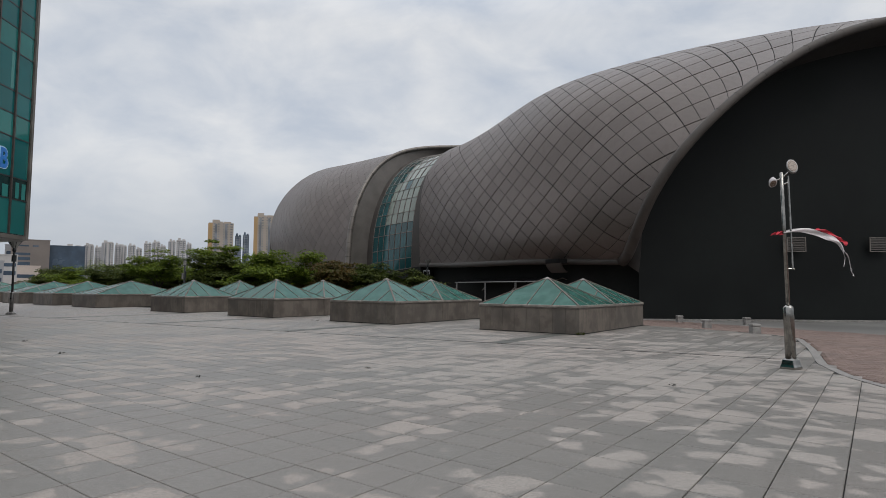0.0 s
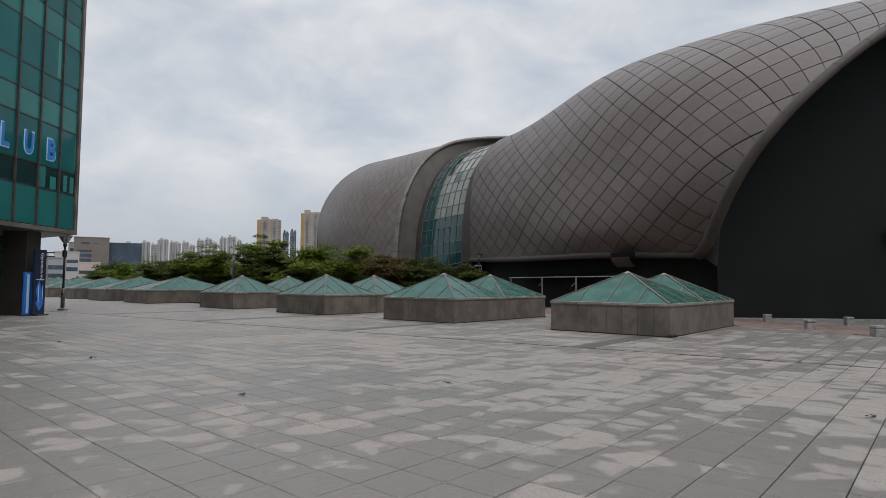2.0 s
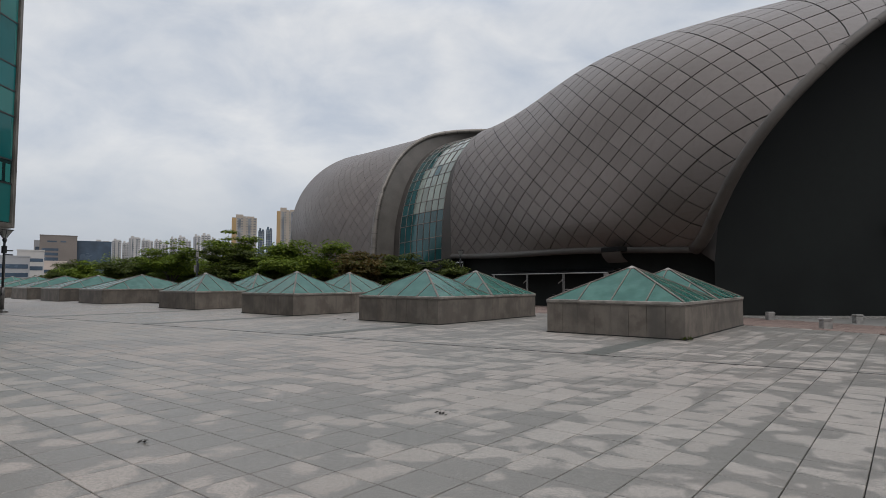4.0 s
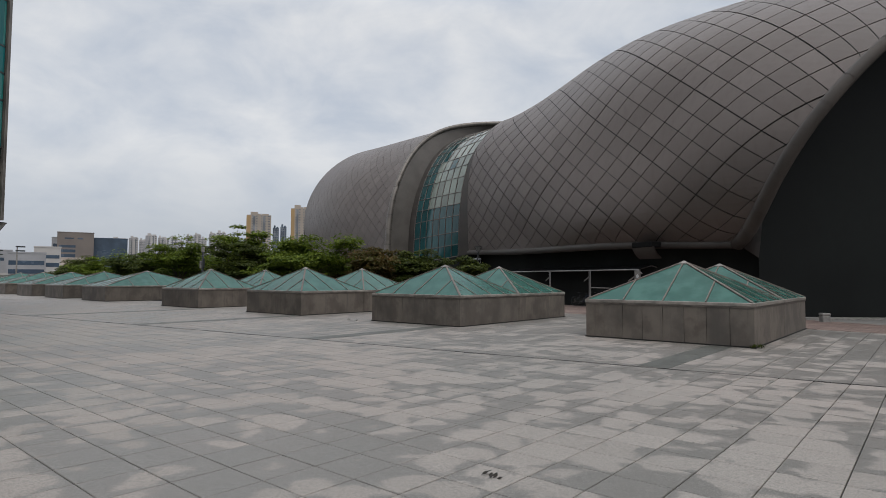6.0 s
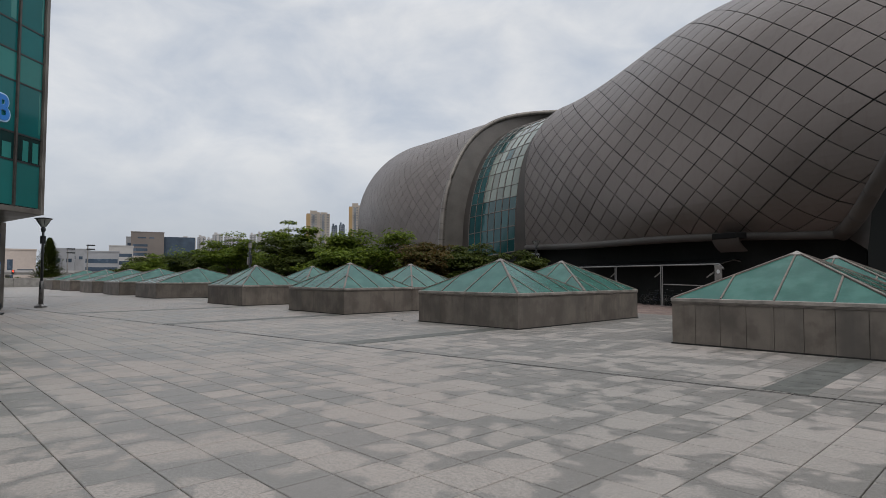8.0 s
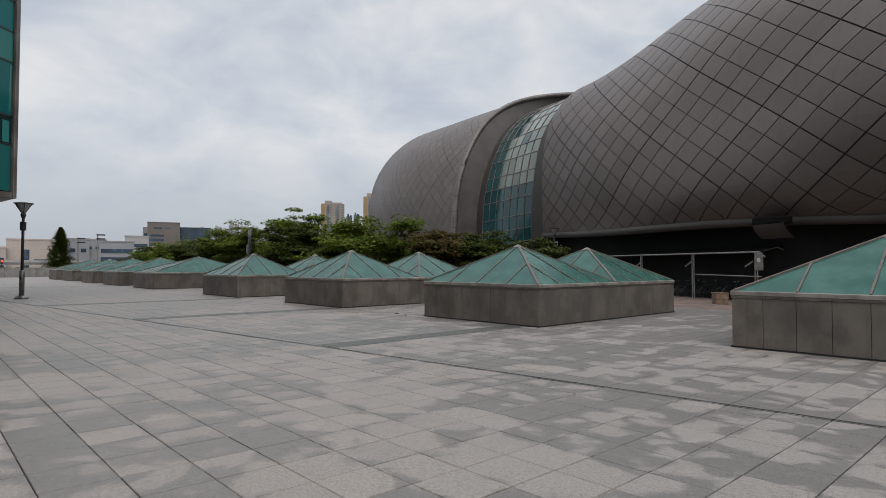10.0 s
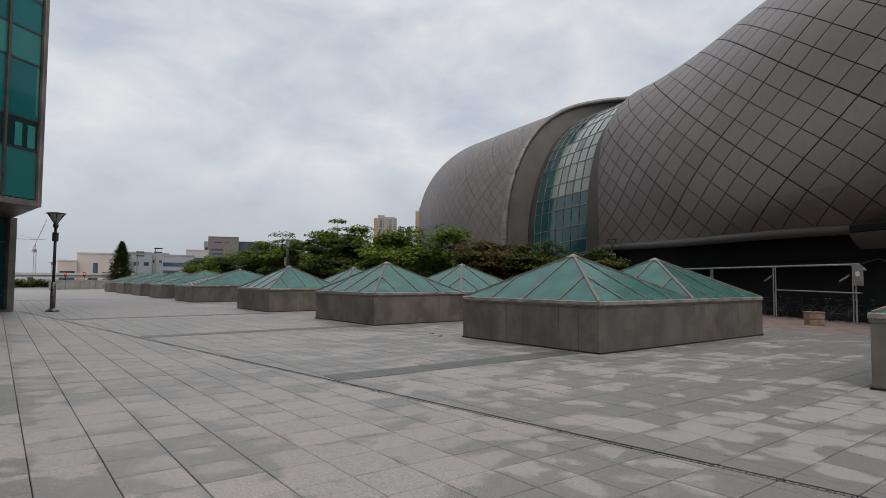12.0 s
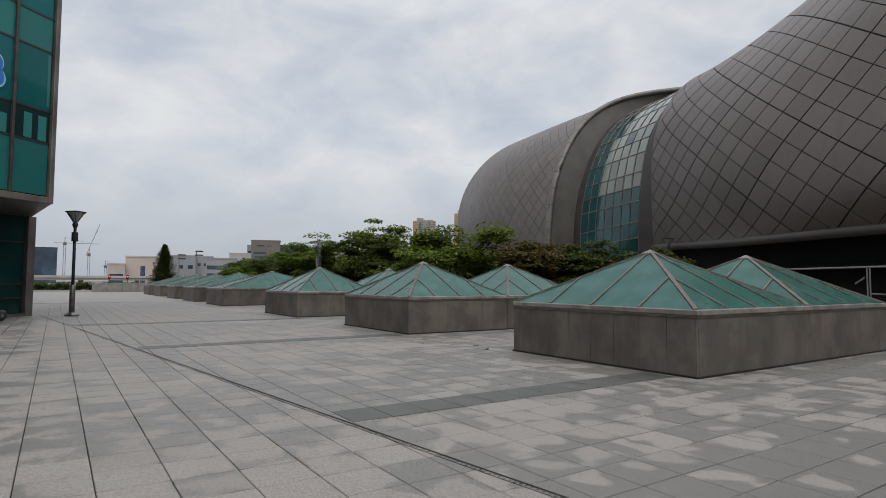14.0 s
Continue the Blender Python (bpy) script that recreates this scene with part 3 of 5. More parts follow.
def arena():
    hall = thing("sports_arena", pose(0, 0, 0), "huge brown metal shell arena with diamond panels and black end wall", "building")
    for nm, sec, swell, gap, seams, near, collar in (
            ("front_shell", SHELL_1, 0.22, 0.02, seams_front, lambda p, s: s < 0.62 and p < 0.6, 22),
            ("rear_shell", SHELL_2, 0.0, 0.013, seams_rear, lambda p, s: s < 0.9 and p < 0.75, 18)):
        loft = Loft(sec, swell)
        body = part(nm, grid_mesh(nm, loft.g[::3, ::4] - loft.n[::3, ::4] * 0.03, M_SEAM), M_SEAM, hall, "shell of brown-grey metal diamond panels")
        shell_panels(loft, seams, gap, 0.014, body, near)
        rim = loft.g[0, ::3]
        rad = 0.29 if nm == "front_shell" else 0.3
        rad = [rad * (1.25 - 0.35 * min(1.0, q / 18.0)) for q in range(len(rim))]
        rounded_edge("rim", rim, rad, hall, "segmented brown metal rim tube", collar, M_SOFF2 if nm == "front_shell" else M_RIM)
        # roof and back that close the hall behind the ridge
        top = loft.g[:, -1][::4]
        back = top + np.array((*(AY * 10)[:2], 0.0))
        back[:, 2] = 14
        foot = back + np.array((*(AY * 5)[:2], 0.0))
        foot[:, 2] = -0.3
        loft_between("roof", top, back, M_SOFFIT, hall)
        loft_between("back_wall", back, foot, M_SOFFIT, hall)
        bottom = loft.g[:, 0][::2]
        if nm == "front_shell":
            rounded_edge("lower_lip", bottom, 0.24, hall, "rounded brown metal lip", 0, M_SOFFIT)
            inner = bottom + np.array((*(AY * 1.6)[:2], -0.05))
            loft_between("under_soffit", bottom, inner, M_BLACK, hall)
            low = inner.copy()
            low[:, 2] = -0.6
            loft_between("base_wall", inner, low, M_BLACK, hall, "black cladding below the shell")
            first = loft
            # end wall behind the rim
            loc = np.array([((p - np.array(AO)) @ np.array(AX), (p - np.array(AO)) @ np.array(AY), p[2]) for p in loft.g[0, ::2]])
            dd = np.maximum.accumulate(np.maximum(loc[:, 1], 0.6))
            dd = dd + np.linspace(0, 0.6, len(dd))
            run = np.stack([np.gradient(loc[:, 1]), np.gradient(loc[:, 2])], -1)
            run /= np.linalg.norm(run, axis=1)[:, None]
            wide = np.linspace(1.15, 0.7, len(dd))
            dd = np.maximum.accumulate(dd + np.abs(run[:, 1]) * wide)
            wall_top = to_world(np.stack([-0.545 * dd + 0.75, dd, loc[:, 2] - np.abs(run[:, 0]) * wide], -1))
            wall_low = wall_top.copy()
            wall_low[:, 2] = -0.6
            loft_between("rim_soffit", loft.g[0, ::2], wall_top, M_UNDER_SHADE, hall, "shadowed soffit behind the rim")
            wall = loft_between("end_wall", wall_top, wall_low, M_ENDWALL, hall, "matt black clad end wall", 3, False)
            # plain wall that carries on beyond
            ext = np.array([to_world((-0.545 * q + 0.4, q, z)) for q, z in ((24.0, 20.4), (46.0, 20.4))])
            extl = ext.copy()
            extl[:, 2] = -0.6
            loft_between("end_wall", ext, extl, M_ENDWALL, hall, "matt black clad end wall", 3, False)
            for q, z in ((10.3, 4.75), (15.0, 4.75)):
                vent(hall, q, z)
            spout(hall, loft)
        else:
            low = bottom.copy()
            low[:, 2] = -0.6
            loft_between("base_wall", bottom, low, M_BLACK, hall, "dark wall below the shell")
            glass_strip(hall, first, loft)
            end = loft.g[-1, ::4]
            shut = end.copy()
            shut[:, 2] = -0.6
            loft_between("end_closure", end, shut, M_SOFFIT, hall)
    return hall


def vent(hall, q, z):
    """A louvred vent on the end wall."""
    c = Vector(to_world((-0.545 * q + 0.4, q, z)))
    d = (Vector(to_world((-0.545, 1.0, 0))) - Vector(to_world((0, 0, 0)))).normalized()
    out = Vector((d.y, -d.x, 0))
    m = Matrix.Translation(c + out * 0.03) @ Matrix(((d.x, out.x, 0, 0), (d.y, out.y, 0, 0), (0, 0, 1, 0), (0, 0, 0, 1)))
    bm = box(-0.62, 0.62, 0, 0.06, 0.42, 0.48)
    box(-0.62, 0.62, 0, 0.06, -0.48, -0.42, bm=bm)
    box(-0.62, -0.56, 0, 0.06, -0.42, 0.42, bm=bm)
    box(0.56, 0.62, 0, 0.06, -0.42, 0.42, bm=bm)
    v = part("vent", bm, M_MULL, hall, "grey louvred wall vent", m=m)
    for i in range(7):
        part("slat", slab3([(-0.56, 0.05, -0.34 + i * 0.11), (0.56, 0.05, -0.34 + i * 0.11), (0.56, 0.0, -0.26 + i * 0.11), (-0.56, 0.0, -0.26 + i * 0.11)], (0, 1, 0.5), 0.01), M_SOFFIT, v)


def spout(hall, loft):
    """The rainwater chute under the lip."""
    m = Matrix.Translation(to_world((5.0, -1.4, 3.4))) @ Matrix(((AX.x, -AY.x, 0, 0), (AX.y, -AY.y, 0, 0), (0, 0, 1, 0), (0, 0, 0, 1)))
    part("rain_chute", box(-0.85, 0.75, -0.3, 0.44, 0.17, 0.48, 0.03), M_DARK, hall, "dark rain outlet under the lip", m=m)
    prof = [(0.42, 0.16), (0.36, 0.02), (0.24, -0.16), (0.06, -0.34), (-0.16, -0.5)]
    bm = bmesh.new()
    ring = [[bm.verts.new((x, y + o, z + o)) for y, z in prof] for x, o in ((-1.0, 0), (0.75, 0))]
    back = [[bm.verts.new((x, y - 0.05, z + 0.04)) for y, z in prof] for x in (-1.0, 0.75)]
    for k in range(len(prof) - 1):
        bm.faces.new((ring[0][k], ring[1][k], ring[1][k + 1], ring[0][k + 1]))
        bm.faces.new((back[1][k], back[0][k], back[0][k + 1], back[1][k + 1]))
    part("chute_lip", bm, M_SOFFIT, hall, "curved brown metal chute lip", True, m)


def glass_strip(hall, one, two):
    """Glazed gap between the shells with its reveal."""
    n = 61
    s = np.linspace(0, 0.93, n)
    right = one.at(np.ones(n), s) + to_world((0.5, 0.9, 0.0)) - to_world((0, 0, 0))
    rim = two.at(np.zeros(n), s)
    left = rim + (to_world((0.2, 2.6, -0.6)) - to_world((0, 0, 0)))
    loft_between("reveal", rim, left, M_REVEAL, hall, "curved grey metal reveal", 5)
    loft_between("edge_strip", one.at(np.ones(n), s), right, M_SOFFIT, hall, "dark edge strip beside the glazing", 3)
    share = np.linspace(0.22, 0.05, n)[:, None]
    g0, g1 = left * 0.9 + right * 0.1, right * (1 - share) + left * share
    loft_between("reveal", left, g0, M_SOFFIT, hall, "dark strip beside the glazing", 3)
    loft_between("edge_strip", g1, right, M_SOFFIT, hall, "", 3)
    foot = np.stack([left[0], right[0]])
    low = foot.copy()
    low[:, 2] = -0.6
    loft_between("base_wall", foot, low, M_BLACK, hall, "dark wall below the glazing", 3, False)
    turn = np.stack([right[0], one.at(np.ones(1), np.zeros(1))[0], one.at(np.ones(1), np.zeros(1))[0] + np.array((*(AY * 1.6)[:2], -0.05))])
    turn_low = turn.copy()
    turn_low[:, 2] = -0.6
    loft_between("base_wall", turn, turn_low, M_BLACK, hall, "dark wall below the glazing", 3, False)
    inner = np.array((*(AY * 0.25)[:2], 0.0))
    frame_ob = loft_between("glazing_backing", g0 + inner, g1 + inner, M_DARK, hall)
    rows, cols = 18, 7
    for r in range(rows):
        k0, k1 = int(r * (n - 1) / rows), int((r + 1) * (n - 1) / rows)
        for c in range(cols):
            f0, f1 = c / cols + 0.012, (c + 1) / cols - 0.012
            q = [g0[k] * (1 - f) + g1[k] * f for k, f in ((k0, f0), (k0, f1), (k1, f1), (k1, f0))]
            nrm = np.cross(q[1] - q[0], q[3] - q[0])
            if nrm @ np.array((*AY[:2], 0)) > 0:
                nrm = -nrm
            # paler panes to the right in the middle and upper rows
            mat = M_GLASS_B if (c >= (2 if r < 8 else 3) and 4 <= r <= 16 and random.random() < 0.93) else M_GLASS_A
            part("pane", slab3(q, nrm, 0.05), mat, frame_ob)
        part("transom", tube([g0[k0], (g0[k0] + g1[k0]) / 2, g1[k0]], 0.05, 6), M_MULL, frame_ob)
    for c in range(cols + 1):
        f = c / cols
        part("mullion", tube([g0[k] * (1 - f) + g1[k] * f for k in range(0, n, 3)], 0.045, 6), M_MULL, frame_ob)


arena()


# ---- skylights ----
def skylight(d, ns, label):
    """One hipped skylight on a stone-faced curb, its centre at the origin."""
    w, h = 2.27, 1.02
    th = thing("roof_skylight", pose(0, 0, 0), label, "skylight", "row of plaza skylights")
    core = part("curb", box(-w + 0.05, w - 0.05, -d + 0.05, d - 0.05, -0.3, h), M_DARK, th)
    n = 8
    front = box(-w / n + 0.004, w / n - 0.004, -0.05, 0, -0.05, h, 0.005)
    me_f = mesh_of(front, "stone_slab", M_SLAB)
    for i in range(n):
        x = -w + w / n * (2 * i + 1)
        part("stone_slab", me_f, M_SLAB, core, m=Matrix.Translation((x, -d + 0.05, 0)))
        part("stone_slab", me_f, M_SLAB, core, m=Matrix.Translation((x, d, 0)))
    ds = d - 0.05
    side = mesh_of(box(-0.05, 0, -ds / ns + 0.004, ds / ns - 0.004, -0.05, h, 0.004), "stone_slab", M_SLAB)
    for i in range(ns):
        y = -ds + ds / ns * (2 * i + 1)
        part("stone_slab", side, M_SLAB, core, m=Matrix.Translation((w, y, 0)))
        part("stone_slab", side, M_SLAB, core, m=Matrix.Translation((-w + 0.05, y, 0)))
    # black strip round the foot: joint dirt and sealant, plus painted contact shade
    for x0, x1, y0, y1 in ((-w - 0.022, w + 0.022, -d - 0.022, -d - 0.001), (-w - 0.022, w + 0.022, d + 0.001, d + 0.022), (w + 0.001, w + 0.022, -d, d), (-w - 0.022, -w - 0.001, -d, d)):
        part("foot_joint", box(x0, x1, y0, y1, -0.12, 0.035, 0.006), M_BED, th, "black dirty foot joint with contact shade in its colour")
    o = 0.03
    # coping: a sloped metal ledge on each side
    for sx, sy in ((0, -1), (0, 1), (1, 0), (-1, 0)):
        if sy:
            y0, y1 = sy * (d - 0.12), sy * (d + 0.004)
            bm = box(-w - o, w + o, min(y0, y1), max(y0, y1), h, h + 0.1, 0.015)
        else:
            x0, x1 = sx * (w - 0.12), sx * (w + o)
            bm = box(min(x0, x1), max(x0, x1), -d + 0.121, d - 0.121, h, h + 0.1, 0.015)
        part("coping", bm, M_COPING, th, "weathered metal coping")
        # the drip band below the coping, darker to stand for the coping's shadow line
        if sy:
            y0, y1 = sy * (d + 0.001), sy * (d + 0.014)
            part("drip_band", box(-w - 0.012, w + 0.012, min(y0, y1), max(y0, y1), h - 0.045, h - 0.002, 0.003), M_DRIP_SHADE, th, "dark brown metal drip band with coping shadow in its colour")
        else:
            x0, x1 = sx * (w + 0.001), sx * (w + 0.013)
            part("drip_band", box(min(x0, x1), max(x0, x1), -d, d, h - 0.045, h - 0.002, 0.003), M_DRIP_SHADE, th, "dark brown metal drip band with coping shadow in its colour")
    z0, z1 = h + 0.1, 2.24
    A, B = w - 0.03, d - 0.03
    apex = Vector((0, 0, z1))
    c = [Vector((-A, -B, z0)), Vector((A, -B, z0)), Vector((A, B, z0)), Vector((-A, B, z0))]
    for k in range(4):
        p, q = c[k], c[(k + 1) % 4]
        mid = (p + q) / 2
        nrm = (q - p).cross(apex - p).normalized()
        lp, lq = (p + mid) / 2, (q + mid) / 2
        hp, hq = (p + apex) / 2, (q + apex) / 2
        for poly in ((p, lp, hp), (lp, mid, apex, hp), (mid, lq, hq, apex), (lq, q, hq)):
            part("pane", slab3(poly, nrm, 0.02), M_SKYGLASS, th)
        for a, b in ((lp, hp), (mid, apex), (lq, hq)):
            rib(th, a, b, nrm, 0.02)
        rib(th, p, apex, (nrm + (p - c[k - 1]).cross(apex - p).normalized()).normalized(), 0.036)
    part("cap", lathe([(0.2, z1 - 0.09), (0.2, z1 - 0.05), (0.02, z1 + 0.03)], 4), M_ALU, th, "pale metal apex cap", m=Matrix.Rotation(radians(45), 4, "Z"))
    return th


def rib(th, a, b, nrm, half):
    d = (b - a).normalized()
    s = d.cross(nrm).normalized() * half
    up = nrm * 0.022
    bm = slab3([a - s + up, a + s + up, b + s + up, b - s + up], nrm, 0.05)
    part("rib", bm, M_RIB, th)


SKY_X = (-11.37, -20.72, -29.98, -39.5, -53.0, -61.8, -70.1, -78.7, -87.0)
pair_sky = skylight(1.9, 1, "granite-faced plaza skylight with a hipped sea-green glass roof")
deep_sky = skylight(3.8, 2, "long granite-faced plaza skylight with a hipped sea-green glass roof")
for n_row, x in enumerate(SKY_X):
    # the near four stand in pairs, the far ones are single and twice as deep
    for n_in, y in enumerate((20.86 + 1.9, 20.86 + 5.71) if n_row < 4 else (20.86 + 3.8,)):
        m = Matrix.Translation((x, y, gz(x, y)))
        kin = pair_sky if n_row < 4 else deep_sky
        if n_row in (0, 4) and n_in == 0:
            kin.matrix_basis = m
        else:
            copy_thing(kin, m)


# ---- glass tower ----
TC = Vector((-38.5, 12.37, 0)) - Vector((-0.66, 0.75, 0)) * 0.6
TF = Vector((0.66, -0.75, 0)).normalized()      # along the front, away from the corner
TN = Vector((-TF.y, TF.x, 0))                   # outward, to the plaza
if TN.dot(Vector((1, 1, 0))) < 0:
    TN = -TN
TM = Matrix.Translation(TC) @ Matrix(((TF.x, TN.x, 0, 0), (TF.y, TN.y, 0, 0), (0, 0, 1, 0), (0, 0, 0, 1)))


def letter(ch, width, height, mat, depth, grow=0.0):
    """A letter plate drawn to the given width and height, centred."""
    cu = bpy.data.curves.new("letter", "FONT")
    cu.body, cu.size, cu.extrude, cu.offset = ch, 1.0, depth, 0.03
    ob = bpy.data.objects.new("letter", cu)
    me = bpy.data.meshes.new_from_object(ob)
    me.materials.clear()
    me.materials.append(mat)
    bpy.data.objects.remove(ob)
    lo = Vector([min(v.co[k] for v in me.vertices) for k in range(3)])
    hi = Vector([max(v.co[k] for v in me.vertices) for k in range(3)])
    for v in me.vertices:
        v.co.x = ((v.co.x - lo.x) / (hi.x - lo.x) - 0.5) * (width + grow)
        v.co.y = ((v.co.y - lo.y) / (hi.y - lo.y) - 0.5) * (height + grow)
    return me


def glass_tower():
    th = thing("glass_tower", TM, "dark green glass office tower with bronze mullions", "building")
    length, top = 22.4, 33.0
    poly = [(0.12, -0.12), (length, -0.12), (length, -14.0), (-9.3, -14.0)]
    part("tower_body", prism(poly, 4.5, top), M_DARK, th)
    part("soffit", prism([(0.0, 0.0), (length, 0.0), (length, -13.9), (-9.3, -13.9)], 4.3, 4.499), M_RIM, th, "grey-brown metal soffit")
    rows = [4.55, 6.45, 7.62, 9.8, 11.05, 12.3]
    z = 12.3
    while z < top - 5:
        rows += [z + 2.17, z + 3.48, z + 4.66]
        z += 4.66
    cols = [0.16] + [1.57 * i for i in range(1, 14)]
    for i in range(len(cols) - 1):
        for k in range(len(rows) - 1):
            z0, z1 = rows[k] + 0.03, rows[k + 1] - 0.03
            mat = M_GLASS_P if k == 0 else (M_GLASS_K if k == 1 else (M_GLASS_S if k % 3 == 0 else M_GLASS_D))
            part("pane", box(cols[i] + 0.04, cols[i + 1] - 0.04, -0.1, -0.04, z0, z1), mat, th)
    # pale teal strips laid on the face of some panes
    for i, (x0, x1, z0, z1) in enumerate(((0.3, 0.62, 6.52, 7.4), (0.85, 1.15, 6.52, 7.4), (1.75, 2.2, 6.5, 7.15), (2.55, 3.0, 6.5, 7.55), (0.22, 0.34, 7.8, 9.7), (0.22, 0.34, 12.4, 14.3), (0.22, 0.34, 15.0, 16.8), (1.72, 2.0, 12.4, 14.4))):
        part("blind", box(x0, x1, -0.039, -0.032, z0, z1), M_PALE_STRIP, th, "pale teal strip on a window pane")
    for c in cols[1:]:
        part("mullion", box(c - 0.045, c + 0.045, -0.12, 0.06, 4.5, top, 0.008), M_TMULL, th)
    for r in rows[1:]:
        part("transom", box(0.16, length, -0.1, -0.02, r - 0.035, r + 0.035), M_POLE, th)
    part("corner_post", box(-0.02, 0.155, -0.3, 0.08, 4.3, top, 0.015), M_RIM, th, "brown metal corner post")
    part("base_beam", box(0.156, length, -0.11, 0.05, 4.3, 4.53, 0.01), M_RIM, th)
    # ground floor, set back
    part("entrance_glass", prism([(-2.95, -4.8), (length, -4.8), (length, -4.9), (-2.95, -4.9)], 0.0, 4.3), M_GLASS_K, th, "dark green entrance glazing")
    part("corner_frame", prism([(-3.3, -4.6), (-2.96, -4.6), (-2.96, -5.0), (-3.5, -5.0)], 0.0, 4.3), M_RIM, th, "grey metal corner frame")
    part("sill", box(-2.95, length, -4.79, -4.6, 0.0, 0.12), M_RIM, th)
    for z in (0.75, 1.35, 3.15):
        part("entrance_rail", box(-2.94, length, -4.79, -4.74, z, z + 0.06), M_POLE, th)
    for x in (-1.4, 1.0, 4.6, 7.0, 9.0, 12.0):
        part("entrance_post", box(x, x + 0.08, -4.79, -4.7, 0.13, 4.3), M_POLE, th)
    part("pier", box(1.6, 2.6, -2.0, -0.75, 0.0, 4.3, 0.02), M_PIER, th, "dark brown clad pier")
    part("pier", box(12.4, 14.3, -2.3, -0.6, 0.0, 4.3, 0.02), M_PIER, th, "dark brown clad pier")
    for ch, x, w in (("B", 2.22, 0.74), ("U", 3.85, 0.7), ("L", 5.4, 0.55), ("C", 7.0, 0.74)):
        turn = Matrix.Translation((x, -0.02, 8.5)) @ Matrix.Rotation(pi, 4, "Z") @ Matrix.Rotation(pi / 2, 4, "X")
        edge = part("letter", letter(ch, w * 0.8, 1.06, M_LEDGE, 0.012, 0.12), M_LEDGE, th, "pale blue letter outline", m=turn)
        part("letter_face", letter(ch, w * 0.8, 1.06, M_LBLUE, 0.012), M_LBLUE, edge, "blue letter face", m=Matrix.Translation((0, 0, 0.02)))
    return th


pi = math.pi
glass_tower()


def banner_stand(x, y, w, h, m1, label, marks):
    """A free-standing printed sign on a plate foot, in the tower's frame."""
    th = thing("banner_stand", TM @ Matrix.Translation((x, y, 0.06)), label, "sign", "signs by the tower pier")
    part("sign_panel", box(-w / 2, w / 2, -0.06, 0.06, 0.03, h, 0.01), m1, th)
    part("foot_plate", box(-w / 2 - 0.05, w / 2 + 0.05, -0.25, 0.25, -0.06, 0.03, 0.005), M_POLE, th)
    marks(th, w, h)
    return th


def words(th, text, x, z, size, mat, turn=True):
    cu = bpy.data.curves.new("printed_text", "FONT")
    cu.body, cu.size, cu.extrude = text, size, 0.002
    ob = bpy.data.objects.new("t", cu)
    me = bpy.data.meshes.new_from_object(ob)
    me.materials.clear()
    me.materials.append(mat)
    bpy.data.objects.remove(ob)
    m = Matrix.Translation((x, 0.066, z)) @ Matrix.Rotation(pi, 4, "Z") @ Matrix.Rotation(pi / 2, 4, "X")
    if turn:
        m = m @ Matrix.Rotation(-pi / 2, 4, "Z")
    part("printed_text", me, mat, th, m=m)


def marks_tall(th, w, h):
    words(th, "Gymnasium", 0.0, h - 0.15, 0.28, M_WHITE)
    part("printed_bar", box(-0.3, 0.3, 0.0605, 0.066, 1.76, 1.79), M_WHITE, th)
    part("printed_arrow", slab3([(-0.3, 0.064, 0.6), (0.0, 0.064, 0.2), (0.3, 0.064, 0.6), (0.15, 0.064, 0.75), (0.3, 0.064, 1.3), (0.05, 0.064, 1.75), (-0.1, 0.064, 1.3)], (0, 1, 0), 0.003), M_BLUE, th)
    for i in range(2):
        part("printed_bar", box(-0.22 + i * 0.3, -0.18 + i * 0.3, 0.0645, 0.068, 0.8 - i * 0.15, 1.5), M_LEDGE, th)


def marks_low(th, w, h):
    part("printed_bar", box(0.42, 0.6, 0.0605, 0.066, 0.1, 2.05), M_LEDGE, th)
    part("printed_bar", box(-0.7, -0.44, 0.0605, 0.066, 0.1, 2.05), M_LEDGE, th)


banner_stand(2.28, -0.3, 0.82, 3.3, M_NAVY, "tall navy sign stand with white lettering and blue arrow", marks_tall)
banner_stand(2.25, -0.56, 1.44, 2.15, M_BLUE, "low bright blue printed sign stand beside a pier", marks_low)


def rubber_weight():
    th = thing("sign_weight", TM @ Matrix.Translation((0.4, -1.6, 0.27)) @ Matrix.Rotation(pi / 2, 4, "X"), "round black rubber wheel weight on the ground", "weight")
    part("tyre", lathe([(0.08, -0.07), (0.17, -0.07), (0.2, -0.03), (0.2, 0.03), (0.17, 0.07), (0.08, 0.07)], 18), M_POLE, th, "", True)
    part("hub", lathe([(0.07, -0.075), (0.07, 0.075)], 10), M_ALU, th)


rubber_weight()


